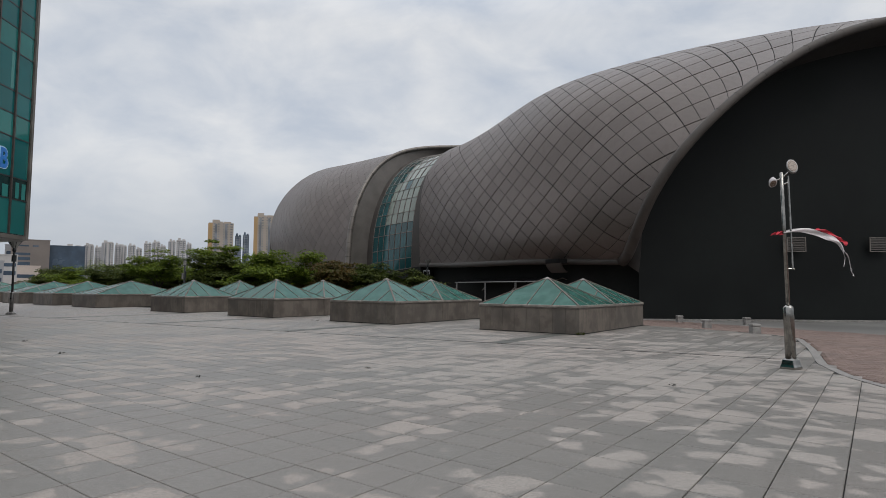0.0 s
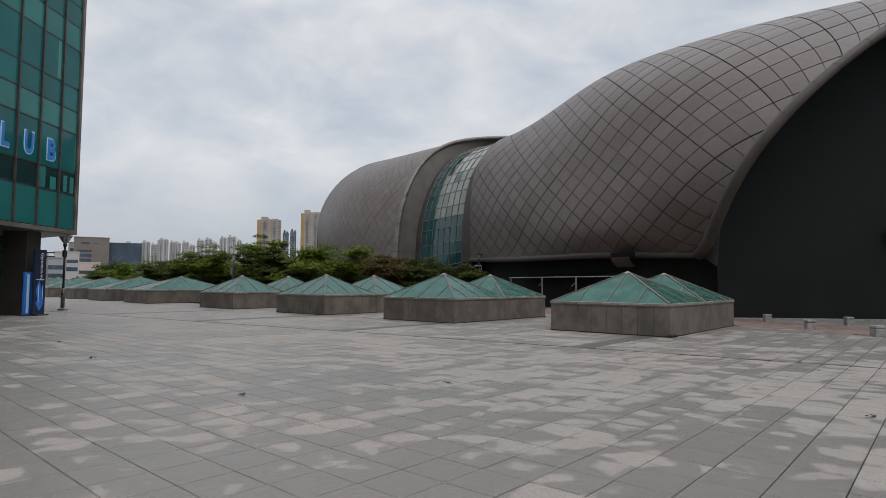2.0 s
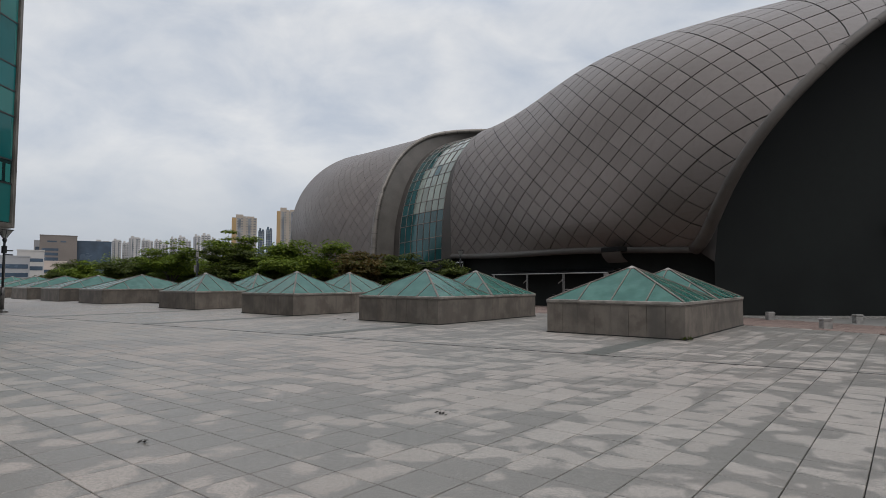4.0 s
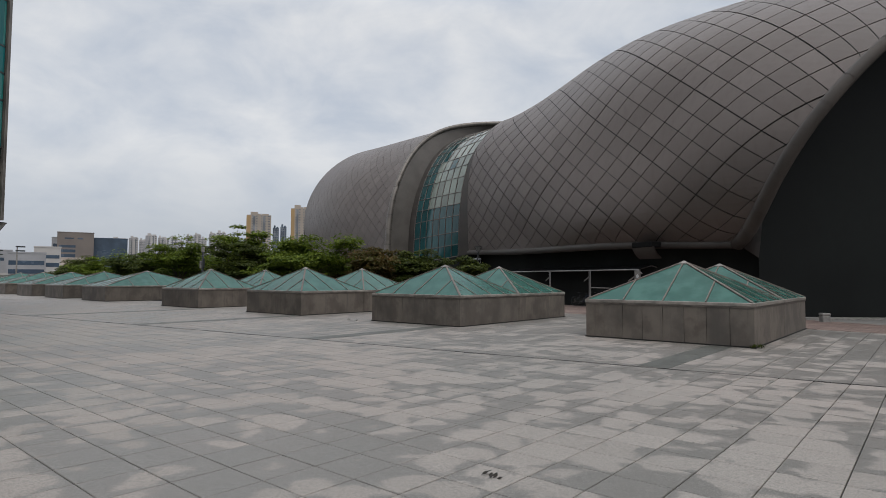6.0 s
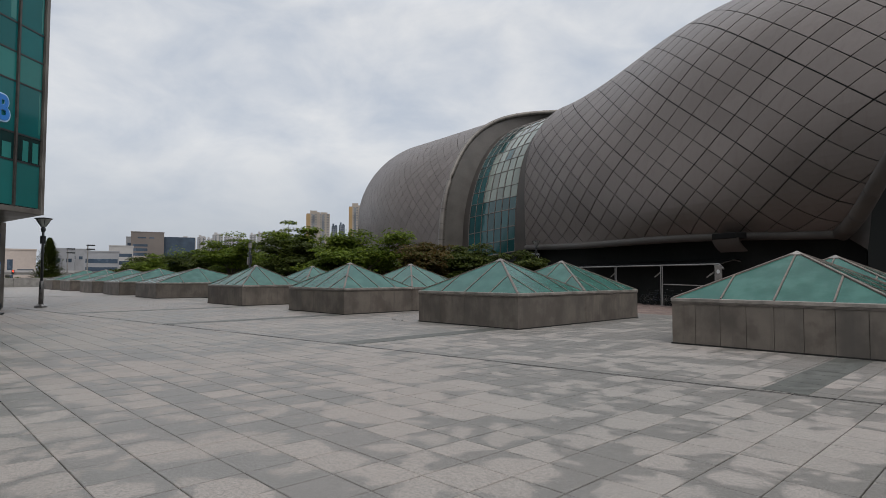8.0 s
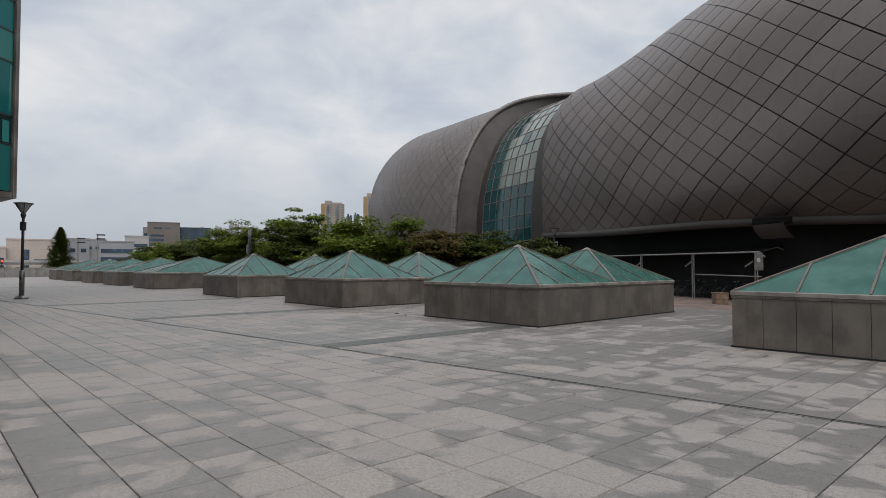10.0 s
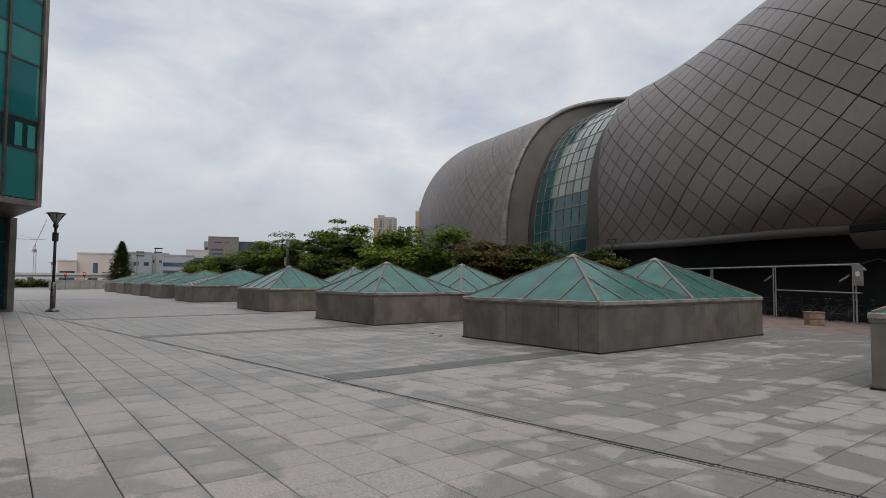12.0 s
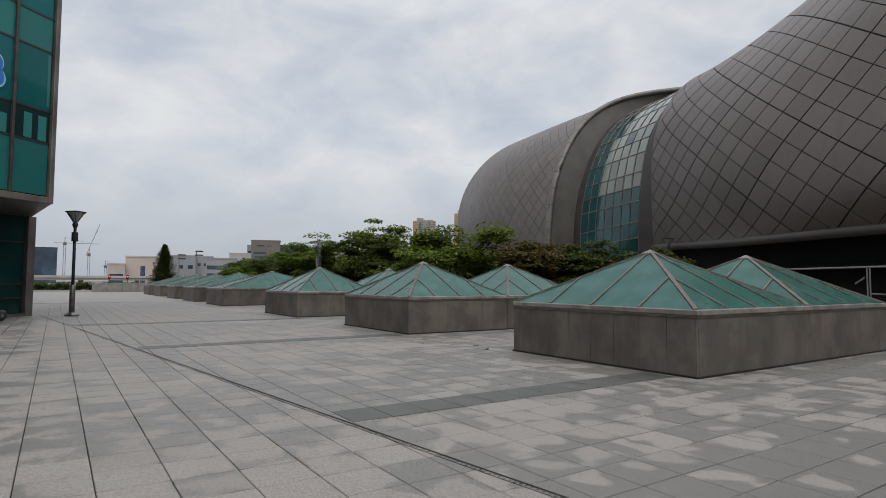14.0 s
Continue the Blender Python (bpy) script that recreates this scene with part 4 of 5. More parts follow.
# ---- lamps and posts ----
def plaza_lamp(x, y, h, label):
    """A black pole with a steel sleeve and an inverted cone lantern."""
    th = thing("street_lamp", Matrix.Translation((x, y, gz(x, y))), label, "street lamp")
    part("base", lathe([(0.28, 0), (0.28, 0.07), (0.2, 0.12), (0.15, 0.16)], 8), M_DSTEEL, th)
    part("sleeve", lathe([(0.11, 0.1), (0.11, 1.3), (0.08, 1.36)], 16), M_DSTEEL, th, "dark stainless sleeve", True)
    part("pole", lathe([(0.065, 1.3), (0.06, h - 0.75)], 12), M_POLE, th, "", True)
    part("collar", lathe([(0.13, h - 1.35), (0.13, h - 0.95)], 10), M_POLE, th)
    part("neck", lathe([(0.07, h - 0.76), (0.12, h - 0.62), (0.08, h - 0.5)], 12), M_POLE, th)
    k = Mat("lantern_glass", (0.55, 0.55, 0.52), 0.15)
    k.b.inputs["Transmission Weight"].default_value = 0.5
    part("lantern", lathe([(0.1, h - 0.5), (0.36, h - 0.08)], 12), k.m, th, "frosted conical lantern")
    for i in range(6):
        a = i * pi / 3
        part("lantern_rib", tube([(0.1 * math.cos(a), 0.1 * math.sin(a), h - 0.5), (0.37 * math.cos(a), 0.37 * math.sin(a), h - 0.08)], 0.014, 5), M_POLE, th)
    part("lantern_cap", lathe([(0.39, h - 0.09), (0.41, h - 0.05), (0.1, h), (0.02, h + 0.01)], 16), M_POLE, th)
    return th


plaza_lamp(-42.8, 12.78, 4.6, "black plaza lamp post with a conical glass lantern")
lamp_b = plaza_lamp(-37.8, 47.9, 4.9, "slim lamp post with conical lantern by the arena wall")


def cloth_strip(th, name, pts, width, mat, label):
    """A wind-blown strip of cloth along pts, with folds."""
    n = 40
    c = spline(np.array(pts, float), np.linspace(0, len(pts) - 1, n))
    rows = []
    for i, p in enumerate(c):
        w = width(i / (n - 1))
        rows.append([p + np.array((0.01 * math.sin(i * 0.5 + k), 0.03 * math.sin(i * 0.35 + 1.1 * k), -w * k / 5 + 0.008 * math.sin(i * 0.7 + k))) for k in range(6)])
    g = np.array(rows)
    front = g.reshape(-1, 3)
    back = front + np.array((0, 0.006, 0))
    b = 6
    f = [(i * b + j, i * b + j + 1, (i + 1) * b + j + 1, (i + 1) * b + j) for i in range(n - 1) for j in range(b - 1)]
    part(name, raw_mesh(name, np.concatenate([front, back]), f + [tuple(reversed([q + n * b for q in t])) for t in f], mat, True), mat, th, label)


for side_x in (-1, 1):
    cloth_strip(lamp_b, "ribbon", [(0.08 * side_x, -0.1, 3.75), (0.42 * side_x, -0.15, 3.75), (0.3 * side_x, -0.2, 3.2)], lambda f: 0.1 + 0.08 * f, M_RAG, "grey tied cloth")


def steel_post():
    x, y = -1.55, 14.86
    th = thing("floodlight_post", pose(x, y, gz(x, y), 0, -0.8, 0), "stainless steel plaza light post with two lamp heads and torn flag", "street lamp")
    part("base_cover", lathe([(0.22, 0), (0.22, 0.05), (0.19, 0.1), (0.17, 0.2), (0.13, 0.24)], 4), M_CHROME, th, "polished steel foot cover", m=Matrix.Rotation(radians(20), 4, "Z"))
    part("sleeve", lathe([(0.11, 0.2), (0.11, 1.34), (0.105, 1.36), (0.06, 1.4)], 16), M_CHROME, th, "polished steel sleeve", True)
    part("pole", lathe([(0.042, 1.36), (0.04, 4.37), (0.02, 4.39)], 12), M_CHROME, th, "", True)
    part("side_tube", tube([(0.12, 0.05, 2.2), (0.12, 0.05, 4.3)], 0.022, 8), M_CHROME, th)
    part("bracket", tube([(0.0, 0.0, 2.22), (0.15, 0.06, 2.2)], 0.012, 6), M_CHROME, th)
    part("bracket", tube([(0.0, 0.0, 4.1), (0.12, 0.05, 4.15)], 0.018, 6), M_CHROME, th)
    for cx, cz, r, tilt, yaw, shade, lens in ((0.2, 4.5, 0.14, 66, 25, M_DSTEEL, M_LENS), (-0.17, 4.17, 0.1, 150, 20, M_CLOTH, M_LENS)):
        mm = Matrix.Translation((cx, cx * 0.4, cz)) @ pose(0, 0, 0, tilt, 0, yaw) @ Matrix.Diagonal((0.8, 1.3, 1, 1))
        head = part("lamp_head", lathe([(r * 0.3, -0.1), (r * 0.7, -0.075), (r * 0.95, -0.02), (r * 1.04, 0.02), (r * 0.97, 0.04), (r * 0.85, 0.042)], 20), shade, th, "oval lamp head", True, mm)
        part("lens", lathe([(r * 0.84, 0.043), (r * 0.78, 0.05)], 18), lens, head)
        part("lamp_arm", tube([(0, 0, 4.25), (cx * 0.6, cx * 0.25, (cz + 4.25) / 2), (cx, cx * 0.4, cz - 0.04)], 0.018, 6), M_CHROME, th)
    R = Vector((0.8, 0.6, 0))
    line = [(-0.28, 2.98), (0.0, 3.06), (0.45, 3.12), (0.85, 3.02), (1.2, 2.86), (1.32, 2.55), (1.3, 2.3)]
    cloth_strip(th, "flag_white", [(R.x * a, R.y * a - 0.05, z) for a, z in line[1:]], lambda f: 0.05 + 0.09 * math.sin(min(1.0, f * 1.1) * 3.0), M_CLOTH, "torn white flag cloth")
    cloth_strip(th, "flag_red", [(R.x * a, R.y * a + 0.02, z + 0.05) for a, z in ((0.7, 3.07), (0.95, 3.02), (1.2, 2.88), (1.4, 2.75))], lambda f: 0.05 + 0.05 * f, M_RED, "red flag cloth")
    cloth_strip(th, "flag_tail", [(R.x * a, R.y * a, z) for a, z in ((1.25, 2.7), (1.4, 2.5), (1.45, 2.2), (1.5, 2.05))], lambda f: 0.05 - 0.03 * f, M_CLOTH, "thin torn flag tail")
    cloth_strip(th, "flag_red", [(R.x * a, R.y * a, z) for a, z in ((-0.3, 2.99), (-0.15, 3.04), (0.02, 3.06))], lambda f: 0.03 + 0.07 * f, M_RED, "red flag end")
    return th


steel_post()


def camera_pole():
    """The pole between the skylights with boxes on it."""
    th = thing("equipment_pole", Matrix.Translation((-43.7, 24.4, 0)), "black pole with grey equipment boxes between skylights", "pole")
    part("pole", lathe([(0.075, 0), (0.065, 3.9)], 10), M_POLE, th, "", True)
    part("cross_arm", tube([(-0.35, 0.1, 3.2), (0.35, -0.1, 3.2)], 0.04, 6), M_POLE, th)
    part("junction_box", box(-0.1, 0.1, -0.08, 0.08, 3.45, 3.8, 0.02), M_ALU, th)
    part("loudspeaker", box(-0.3, -0.14, -0.08, 0.08, 2.35, 2.85, 0.02), M_ALU, th)
    part("loudspeaker", box(0.06, 0.18, -0.08, 0.06, 2.4, 3.0, 0.02), M_POLE, th)


camera_pole()


def bollard():
    th = thing("stone_bollard", pose(0, 0, 0), "low square grey granite bollard", "bollard", "granite bollards")
    part("block", box(-0.17, 0.17, -0.17, 0.17, -0.05, 0.28, 0.02), M_KERB, th)
    part("cap_block", box(-0.18, 0.18, -0.18, 0.18, 0.28, 0.4, 0.03), M_KERB, th)
    return th


b0 = bollard()
for i, (x, y) in enumerate(((-9.5, 36.5), (-6.5, 29.7), (-5.9, 36.7), (-4.0, 26.6))):
    m = Matrix.Translation((x, y, gz(x, y))) @ Matrix.Rotation(0.6, 4, "Z")
    if i == 0:
        b0.matrix_basis = m
    else:
        copy_thing(b0, m)


def bike_shelter():
    """A light steel frame along the black wall."""
    o = Vector(to_world((8.5, -1.0, 0)))
    rot = Matrix(((AX.x, -AY.x, 0, 0), (AX.y, -AY.y, 0, 0), (0, 0, 1, 0), (0, 0, 0, 1)))
    o = Vector((-19.1, 39.0, -0.15))
    th = thing("bicycle_shelter", Matrix.Translation(o) @ rot, "pale steel framed bicycle shelter with dark canopy", "shelter")
    ln = 15.0
    part("front_rail", tube([(-0.3, 0.1, 2.2), (0.1, 0.0, 2.45), (ln, 0, 2.45)], 0.045, 8), M_GALV, th, "pale steel rail")
    for x in (0.25, 4.65, 9.35, 14.6):
        for dx in (0.0, 0.14):
            part("post", tube([(x + dx, 0, 0), (x + dx, 0, 2.42)], 0.03, 8), M_GALV, th, "pale steel post")
        part("roof_arm", tube([(x, 0, 2.42), (x, -1.2, 2.7), (x, -1.6, 2.6)], 0.035, 6), M_ALU, th)
        part("strut", slab3([(x + 0.6, -0.3, 1.95), (x + 1.1, -0.3, 1.7), (x + 1.1, -0.3, 1.78), (x + 0.6, -0.3, 2.05)], (0, 1, 0), 0.03), M_ALU, th)
    part("mid_rail", tube([(0, 0.0, 1.25), (4.65, 0.0, 1.3)], 0.035, 6), M_ALU, th)
    roof = grid_mesh("canopy", np.array([[(x, -0.1 - 1.5 * f, 2.46 + 0.28 * math.sin(f * 2.4)) for f in np.linspace(0, 1, 6)] for x in np.linspace(0.1, ln - 0.1, 6)]), M_DARK)
    part("canopy", roof, M_DARK, th, "dark curved canopy sheet")
    sign = part("sign_plate", box(-0.18, 0.3, 0.06, 0.12, 1.55, 2.4, 0.02), M_ALU, th, "grey sign plate with round white mark")
    part("round_mark", lathe([(0.11, 0), (0.11, 0.01)], 16), M_WHITE, sign, m=Matrix.Translation((0.05, 0.121, 2.05)) @ Matrix.Rotation(-pi / 2, 4, "X"))
    return th


bike_shelter()


def bicycle(x, y, yaw, mat):
    th = thing("bicycle", Matrix.Translation((x, y, gz(x, y))) @ Matrix.Rotation(yaw, 4, "Z"), "dark parked bicycle leaning under the shelter", "bicycle", "parked bicycles")
    for wx in (-0.5, 0.5):
        ring = [(wx + 0.33 * math.cos(a), 0, 0.35 + 0.33 * math.sin(a)) for a in np.linspace(0, 2 * pi, 21)]
        w = part("wheel", tube(ring, 0.02, 6, caps=False), M_POLE, th)
        for k in range(6):
            a = k * pi / 6
            part("spoke", tube([(wx - 0.32 * math.cos(a), 0, 0.35 - 0.32 * math.sin(a)), (wx + 0.32 * math.cos(a), 0, 0.35 + 0.32 * math.sin(a))], 0.004, 4), M_ALU, w)
    bm = tube([(-0.5, 0, 0.35), (-0.05, 0, 0.3), (0.4, 0, 0.8), (-0.15, 0, 0.75), (-0.05, 0, 0.3)], 0.02, 6)
    tube([(-0.5, 0, 0.35), (-0.15, 0, 0.75), (-0.18, 0, 0.9)], 0.016, 6, bm)
    tube([(0.5, 0, 0.35), (0.38, 0, 0.95)], 0.018, 6, bm)
    part("frame", bm, mat, th)
    part("handlebar", tube([(0.38, -0.28, 1.0), (0.38, 0, 0.96), (0.38, 0.28, 1.0)], 0.014, 6), M_STEEL, th)
    part("saddle", box(-0.3, -0.06, -0.07, 0.07, 0.9, 0.96, 0.02), M_POLE, th)
    return th


for i, u in enumerate((5.2, 6.1, 7.4, 9.0, 10.4, 11.2)):
    p = to_world((u + 1.6, -0.15, 0))
    bicycle(p[0], p[1], 0.45 + 0.25 * (i % 3), M_POLE if i % 2 else M_NAVY)


def timber_box():
    x, y = -19.2, 34.3
    th = thing("planter_box", Matrix.Translation((x, y, gz(x, y))) @ Matrix.Rotation(0.9, 4, "Z"), "brown timber box standing on the paving", "box")
    part("side_board", box(-0.27, 0.27, -0.17, 0.17, 0.0, 0.22, 0.01), M_CARD, th)
    part("side_board", box(-0.28, 0.28, -0.18, 0.18, 0.225, 0.45, 0.01), M_CARD, th)
    part("top_board", box(-0.3, 0.3, -0.2, 0.2, 0.461, 0.5, 0.008), M_CARD, th)


timber_box()


# ---- trees ----
def leafy_tree(x, y, z, h, spread, leaves, mat, seed, name="plaza_tree", label="small green broadleaf tree with a spreading crown", low=0.3):
    rnd = random.Random(seed)
    th = thing(name, Matrix.Translation((x, y, z)), label, "tree", "trees behind the skylights")
    bm = bmesh.new()
    tips = []
    fork = h * low
    tube([(0, 0, -0.1), (0.05, 0.02, fork * 0.5), (0.02, -0.04, fork)], [0.13, 0.1, 0.09], 8, bm)
    for i in range(8):
        a = i * 2 * pi / 8 + rnd.uniform(-0.3, 0.3)
        r = spread * rnd.uniform(0.5, 0.95)
        z1 = h * rnd.uniform(0.42, 0.9)
        mid = Vector((math.cos(a) * r * 0.4, math.sin(a) * r * 0.4, fork + (z1 - fork) * 0.6))
        end = Vector((math.cos(a) * r, math.sin(a) * r, z1))
        tube([(0.02, -0.04, fork * 0.92), mid, end], [0.06, 0.04, 0.012], 6, bm)
        tips += [mid.lerp(end, 0.35), mid.lerp(end, 0.7), end]
        for _ in range(3):
            s = mid.lerp(end, rnd.uniform(0.1, 0.8))
            e = s + Vector((rnd.uniform(-1, 1), rnd.uniform(-1, 1), rnd.uniform(-0.15, 0.6))) * spread * 0.4
            tube([s, s.lerp(e, 0.5) + Vector((0, 0, 0.08)), e], [0.025, 0.015, 0.006], 5, bm)
            tips += [e, s.lerp(e, 0.6)]
    lead = Vector((rnd.uniform(-0.2, 0.2), rnd.uniform(-0.2, 0.2), h * 0.94))
    tube([(0.02, -0.04, fork * 0.92), (0.06, 0.0, h * 0.65), lead], [0.07, 0.04, 0.012], 6, bm)
    tips += [lead, lead * 0.9 + Vector((0.3, 0.1, 0)), lead * 0.82 + Vector((-0.3, 0.2, 0)), lead * 0.75, lead * 0.68 + Vector((0.1, -0.4, 0))]
    part("trunk", bm, M_BARK, th, "", True)
    # leaves hang in flat tiers round the twig ends, with gaps between the tiers
    v, f = [], []
    per = leaves // len(tips)
    for c in tips:
        cr = spread * rnd.uniform(0.2, 0.38)
        flat = rnd.uniform(0.3, 0.5)
        for _ in range(int(per * rnd.uniform(0.6, 1.3))):
            a, rr = rnd.uniform(0, 2 * pi), cr * rnd.random() ** 0.5
            top = math.sqrt(max(0.0, 1 - (rr / cr) ** 2))
            p = c + Vector((math.cos(a) * rr * 1.25, math.sin(a) * rr * 1.25, cr * flat * top * rnd.uniform(-0.5, 1.0) - 0.12 * rr))
            s = rnd.uniform(0.07, 0.15)
            t = Vector((math.cos(a) + rnd.uniform(-0.8, 0.8), math.sin(a) + rnd.uniform(-0.8, 0.8), rnd.uniform(-0.7, 0.2))).normalized()
            q = t.cross(Vector((rnd.uniform(-0.5, 0.5), rnd.uniform(-0.5, 0.5), 1))).normalized()
            b = len(v)
            v += [p - t * s * 1.2, p + q * s * 0.6, p + t * s * 1.3, p - q * s * 0.6]
            f.append((b, b + 1, b + 2, b + 3))
    part("crown", raw_mesh("crown", v, f, mat), mat, th, "crown of many small leaves")
    return th


def conifer(x, y, h):
    rnd = random.Random(5)
    th = thing("conifer_tree", Matrix.Translation((x, y, 0)), "dark green pointed conifer tree", "tree")
    part("trunk", lathe([(0.2, 0), (0.03, h * 0.95)], 8), M_BARK, th)
    v, f = [], []
    for _ in range(16000):
        t = rnd.random() ** 1.4
        a = rnd.uniform(0, 2 * pi)
        lobe = 1 + 0.22 * math.sin(3 * a + 9 * t) + 0.16 * math.sin(5 * a - 31 * t)
        r = (1 - t) ** 0.7 * h * 0.31 * lobe * rnd.uniform(0.45, 1.1) + 0.08
        p = Vector((r * math.cos(a), r * math.sin(a), 0.3 + t * (h - 0.3)))
        d = Vector((math.cos(a), math.sin(a), rnd.uniform(-0.2, 0.9))).normalized()
        q = d.cross(Vector((0, 0, 1))).normalized()
        s = rnd.uniform(0.12, 0.3)
        b = len(v)
        v += [p - d * s, p + q * s * 0.4, p + d * s, p - q * s * 0.4]
        f.append((b, b + 1, b + 2, b + 3))
    part("crown", raw_mesh("crown", v, f, M_LEAF_D), M_LEAF_D, th)


TREES = (
    (-41.5, 31.8, 5.2, 3.2, 0), (-37.0, 34.0, 3.9, 2.2, 2), (-46.5, 33.0, 5.0, 2.8, 0), (-54.1, 33.0, 6.9, 2.6, 0), (-50.5, 31.5, 5.0, 2.4, 1),
    (-60.4, 30.8, 6.0, 3.0, 0), (-65.5, 31.5, 5.0, 2.6, 1), (-71.0, 31.0, 4.4, 2.6, 1), (-77.0, 31.5, 5.2, 2.8, 3), (-84.0, 31.0, 4.4, 2.6, 0), (-91.0, 32.0, 4.2, 2.6, 1),
    (-42.0, 38.5, 4.6, 2.3, 2), (-38.6, 39.0, 4.1, 2.6, 1), (-34.0, 36.6, 4.0, 2.4, 1), (-31.0, 37.2, 3.4, 1.8, 1), (-45.5, 39.0, 5.0, 2.4, 2), (-100.0, 36.0, 5.0, 3.0, 1),
    (-57.5, 38.0, 4.4, 2.8, 1), (-48.5, 37.0, 4.3, 2.6, 1), (-52.5, 38.5, 4.4, 2.6, 1), (-68.0, 37.0, 4.6, 2.8, 1), (-75.0, 37.5, 4.4, 2.8, 1), (-88.0, 38.0, 4.4, 2.8, 1), (-96.5, 32.5, 4.2, 2.6, 1), (-62.5, 36.5, 4.4, 2.6, 1))
for n_tree, (x, y, h, r, kind_of) in enumerate(TREES):
    mat = (M_LEAF, M_LEAF_D, M_LEAF_R, M_LEAF)[kind_of]
    lab = ("small green broadleaf tree with a spreading crown", "dark green bushy tree with dense leaves", "russet brown-leaved bushy tree", "thin airy green tree with sparse leaves")[kind_of]
    leafy_tree(x, y, -0.1, h, r, 14000 if kind_of != 3 else 5000, mat, n_tree, label=lab, low=0.14 if kind_of in (1, 2) else 0.26)
conifer(-136.9, 29.7, 8.6)


# ---- distance ----
def apartment(x, y, w, h, wall, accent=None, depth=0.75, floors=24, yaw=None, name="apartment_tower", label="pale high-rise apartment tower", roofs=2):
    a = math.atan2(y, x) + pi / 2 if yaw is None else yaw
    th = thing(name, Matrix.Translation((x, y, -2)) @ Matrix.Rotation(a, 4, "Z"), label, "building", "distant skyline")
    d = w * depth
    part("wall", box(-w / 2, w / 2, -d / 2, d / 2, 0, h + 2, 0), wall, th)
    if accent:
        part("accent_bay", box(w / 2 - w * 0.16, w / 2 + 0.3, -d / 2 - 0.3, d / 2 + 0.3, 0, h + 1.2), accent, th)
        part("stair_bay", box(-w * 0.08, w * 0.06, -d / 2 - 0.4, d / 2 + 0.4, 0, h + 3.5), wall, th)
    for k in range(roofs):
        part("roof_block", box(-w * 0.4 + k * w * 0.45, -w * 0.1 + k * w * 0.45, -d * 0.3, d * 0.3, h + 2, h + 2 + h * 0.026 * (1 + k % 2)), wall, th)
    for q in (0.3, 0.7):
        part("balcony_recess", box(-w / 2 + q * w - w * 0.05, -w / 2 + q * w + w * 0.05, -d / 2 - 0.08, d / 2 + 0.08, 1, h + 0.5), M_WIN_HAZE, th)
    step = (h + 2) / floors
    cols = max(3, int(w / 4))
    v, f = [], []
    for i in range(floors):
        for c in range(cols):
            for s in (-1, 1):
                x0, x1 = -w / 2 + w * (c + 0.22) / cols, -w / 2 + w * (c + 0.8) / cols
                z0, z1 = step * (i + 0.3), step * (i + 0.75)
                yy = s * (d / 2 + 0.06)
                b = len(v)
                v += [(x0, yy, z0), (x1, yy, z0), (x1, yy, z1), (x0, yy, z1)]
                f.append((b, b + 1, b + 2, b + 3))
    tagged(part("window_grid", raw_mesh("window_grid", v, f, M_WIN_HAZE), M_WIN_HAZE, th), kind="stuff")
    return th


WHITE_TOWERS = ((-1029, 388, 24, 72), (-1049, 419, 14, 76.5), (-1072, 443, 11, 75), (-1011, 432, 17, 79.7), (-1033, 458, 10.2, 78.5), (-1057, 478, 10, 78.5), (-997, 464, 11.6, 76.6),
                (-1020, 487, 9.1, 73), (-1041, 512, 12.2, 85), (-981, 497, 12, 83.2), (-1003, 520, 9.4, 79), (-1023, 547, 12, 90.2), (-963, 531, 15.6, 88.3), (-983, 557, 8.1, 84.1))
for n_apt, (x, y, w, h) in enumerate(WHITE_TOWERS):
    apartment(x, y, w, h - 7, M_APT, M_APT_G if n_apt % 2 else None)
apartment(-609, 383.5, 27, 75, M_TAN, M_APT_Y, label="tall tan apartment tower with ochre bays", floors=26)
apartment(-606, 441.5, 25, 88, M_TAN, M_APT_Y, label="tall tan apartment tower with ochre bays", floors=28)
apartment(-748.6, 499.5, 8.6, 76, M_APT_B, None, label="slim blue glass high-rise tower", floors=22)
apartment(-742.5, 508.6, 8.7, 78, M_APT_B, None, label="slim blue glass high-rise tower", floors=22)


def office(x, y, w, h, wall, label, bands, name="office_block", depth=0.8, glass=M_APT_B):
    """A far block with long window bands and a parapet."""
    a = math.atan2(y, x) + pi / 2
    th = thing(name, Matrix.Translation((x, y, -1)) @ Matrix.Rotation(a, 4, "Z"), label, "building", "distant offices")
    d = w * depth
    part("wall", box(-w / 2, w / 2, -d / 2, d / 2, 0, h + 1), wall, th)
    part("parapet", box(-w / 2 - 0.15, w / 2 + 0.15, -d / 2 - 0.15, d / 2 + 0.15, h + 1, h + 1.5), wall, th)
    for x0, x1, z0, z1 in bands:
        for s in (-1, 1):
            y0, y1 = sorted((s * (d / 2 - 0.1), s * (d / 2 + 0.08)))
            part("window_band", box(-w / 2 + x0 * w, -w / 2 + x1 * w, y0, y1, z0 * h, z1 * h), glass, th)
    return th


